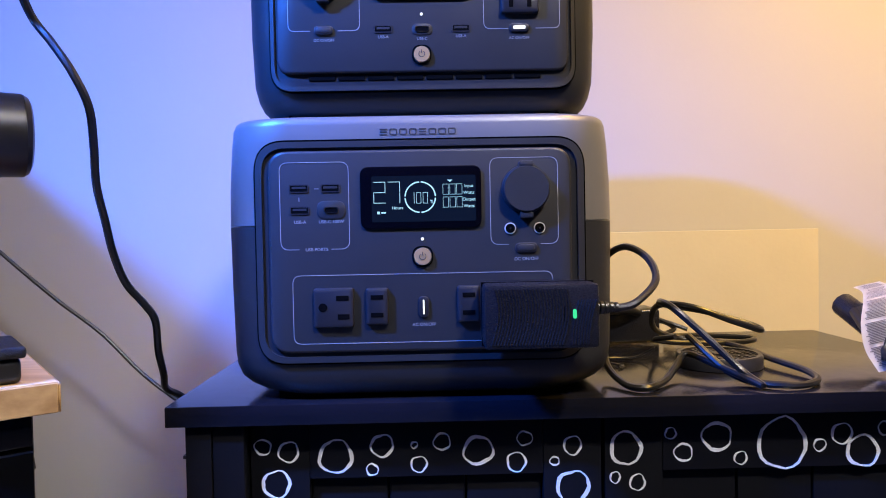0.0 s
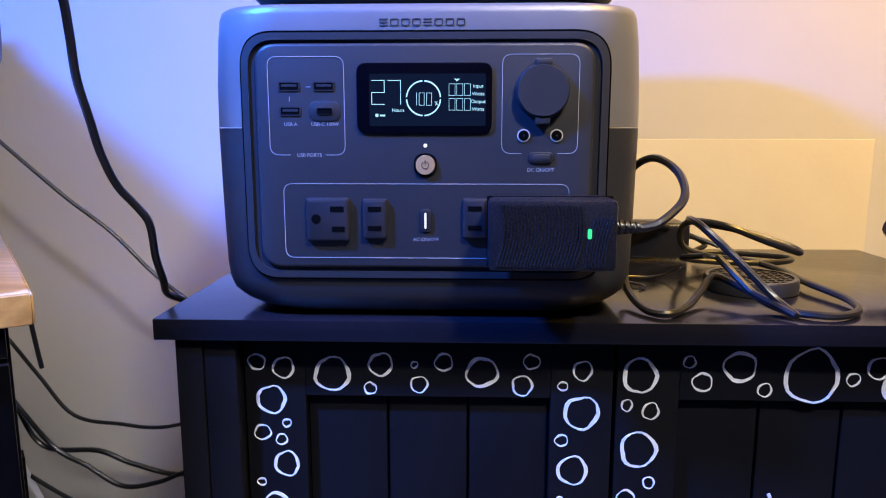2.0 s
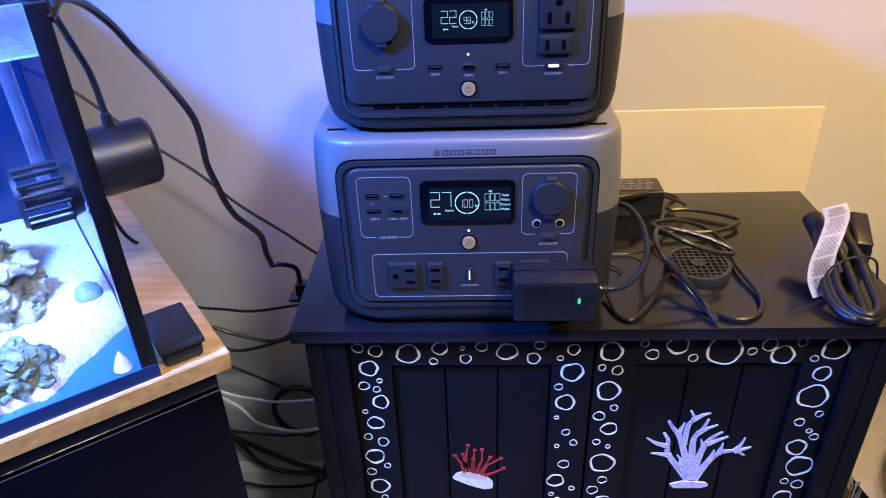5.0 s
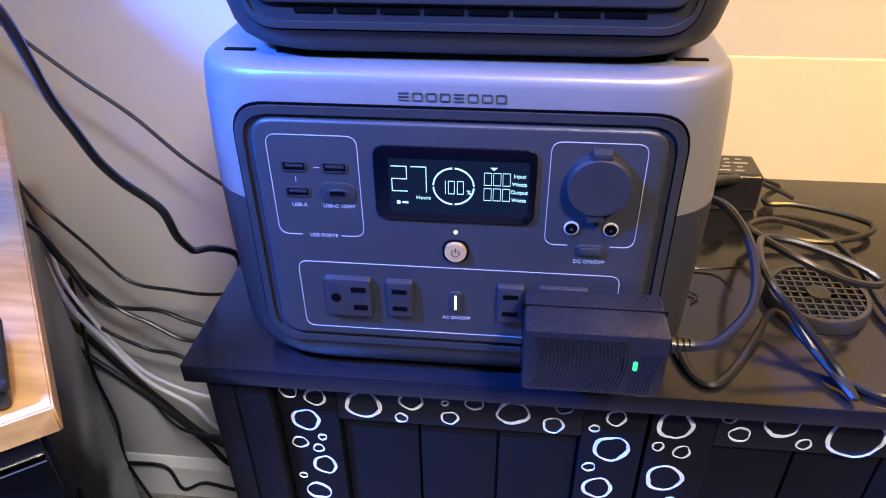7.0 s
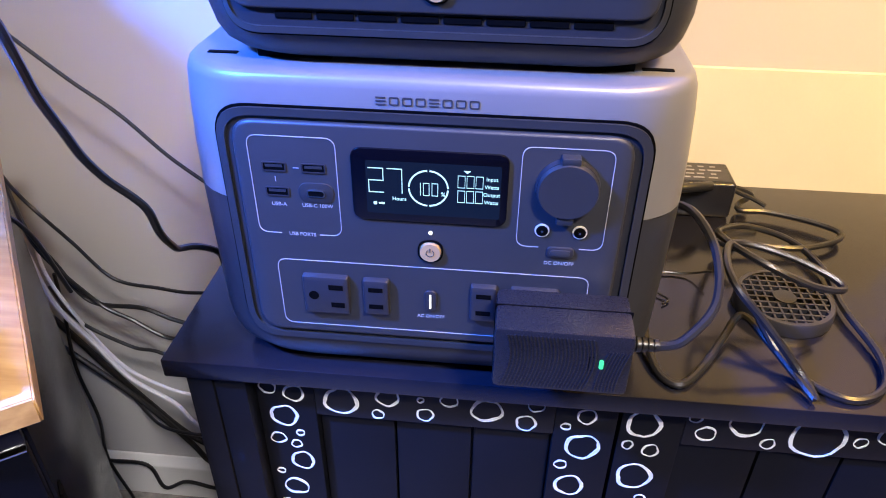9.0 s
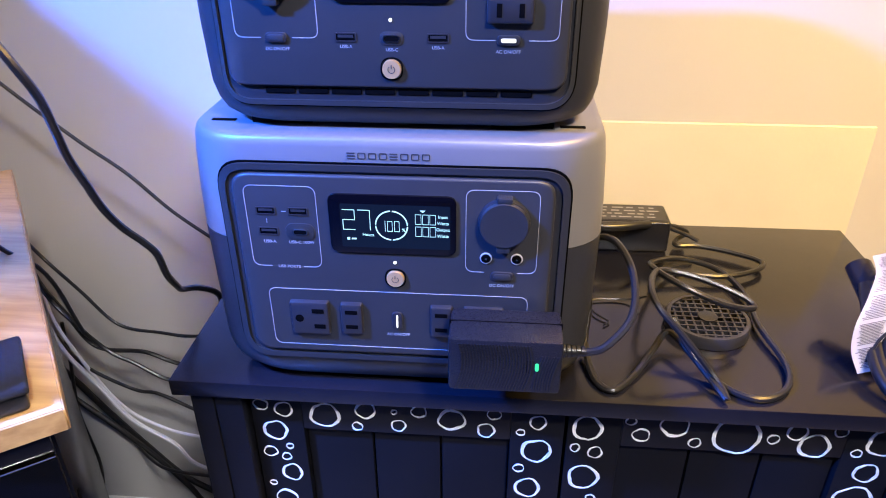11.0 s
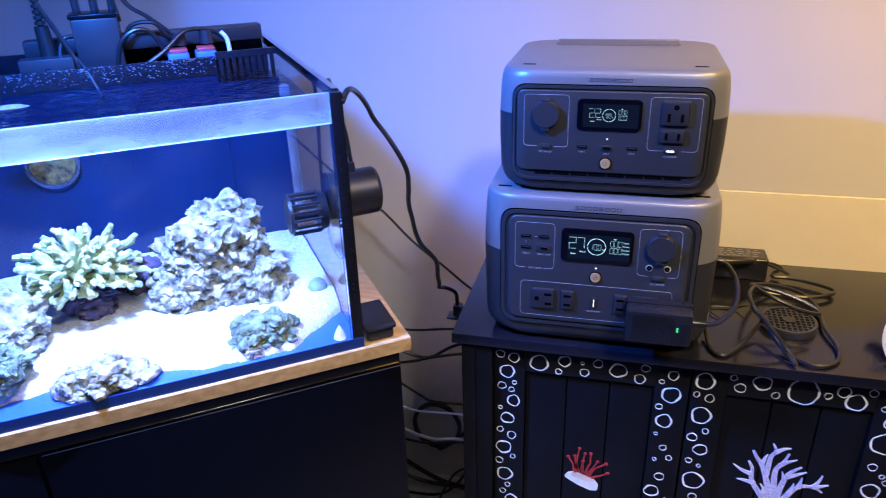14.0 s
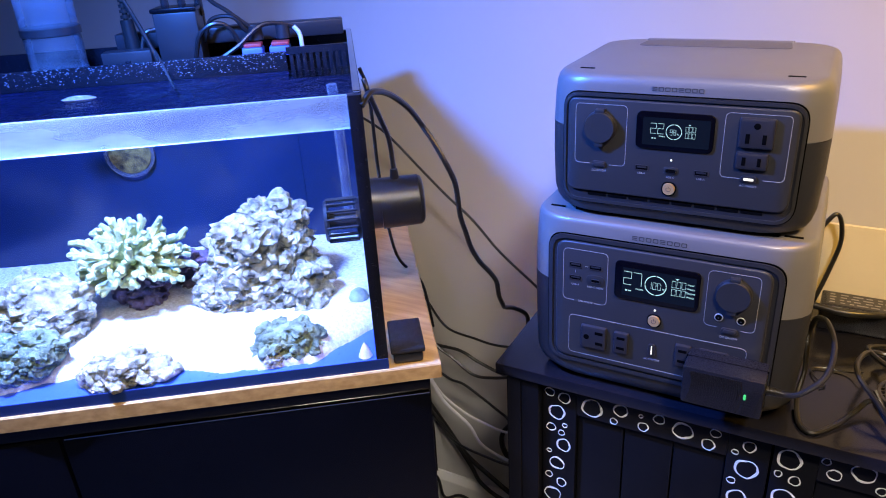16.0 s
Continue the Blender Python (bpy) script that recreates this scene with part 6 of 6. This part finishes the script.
# ---- drums beside the cabinet ----
def drum(name, cx, cy, z0, z1, r, lugs, turn, label):
    d = thing(name, (cx, cy, z0), label, "drum", "drums beside the cabinet")
    part("shell", lathe([(r - 0.006, 0.004), (r, 0.004), (r, z1 - z0 - 0.006), (r - 0.006, z1 - z0 - 0.006)], (cx, cy, z0), 64), DRUM_WRAP, d, "purple lacquered shell")
    part("drum_head", lathe([(0.0005, -0.0035), (r - 0.004, -0.0035), (r + 0.002, -0.001), (r + 0.002, -0.004), (r - 0.004, -0.0055), (0.0005, -0.0055)], (cx, cy, z1), 64), DRUM_HEAD, d, "cream drum head")
    for z, s in ((z1, 1), (z0, -1)):
        part("hoop", lathe([(r + 0.003, -0.020 * s), (r + 0.0085, -0.020 * s), (r + 0.0085, -0.017 * s), (r + 0.0058, -0.015 * s), (r + 0.0058, 0.003 * s), (r + 0.0085, 0.005 * s), (r + 0.003, 0.005 * s)], (cx, cy, z), 64), CHROME, d, "chrome hoop")
    h = z1 - z0
    for k in range(lugs):
        a = turn + k * 2 * math.pi / lugs
        m = Matrix.Translation((cx, cy, 0)) @ Matrix.Rotation(a, 4, "Z")
        zc = z1 - min(0.062, h / 2)
        lug = part("lug", box((r + 0.0005, -0.010, zc - 0.024), (r + 0.016, 0.010, zc + 0.020), 0.004, 3), CHROME, d, "chrome tension lug", m=m)
        part("tension_rod", rod((r + 0.011, 0, zc), (r + 0.011, 0, z1 + 0.007), 0.0028, seg=10), CHROME, lug, m=m)
        part("rod_head", rod((r + 0.011, 0, z1 + 0.005), (r + 0.011, 0, z1 + 0.013), 0.0042, seg=6), CHROME, lug, m=m)
        if h < 0.2:
            part("tension_rod", rod((r + 0.011, 0, z0 - 0.004), (r + 0.011, 0, zc), 0.0028, seg=10), CHROME, lug, m=m)
    return d


low = drum("floor_tom", 0.722, 0.668, 0.02, 0.406, 0.176, 6, radians(186), "purple floor tom drum with chrome hoops and cream head")
for k in range(3):
    a = 0.5 + k * 2.094
    part("leg", rod((0.722 + 0.190 * math.cos(a), 0.668 + 0.190 * math.sin(a), FLOOR_Z), (0.722 + 0.190 * math.cos(a), 0.668 + 0.190 * math.sin(a), 0.30), 0.005, seg=10), CHROME, low)
TX, TY = 0.786, 0.680
tom = drum("tom_drum", TX, TY, 0.4155, 0.526, 0.150, 6, radians(190), "smaller purple tom drum stacked on the floor tom")
part("badge", slab(rrect(0, 0, 0.040, 0.020, 0.009, 5), -0.1515, -0.149), SOCKET, tom, "dark oval badge", m=Matrix.Translation((TX, TY, 0.473)) @ Matrix.Rotation(radians(-22), 4, "Z"))
part("vent_grommet", rod((0, -0.1525, 0), (0, -0.149, 0), 0.006, seg=16), GOLD, tom, m=Matrix.Translation((TX, TY, 0.459)) @ Matrix.Rotation(radians(-40), 4, "Z"))
part("wing_nut", rod((0, -0.170, 0), (0, -0.152, 0), 0.012, 0.010, 10), CHROME, tom, "chrome wing knob", m=Matrix.Translation((TX, TY, 0.428)) @ Matrix.Rotation(radians(-62), 4, "Z"))
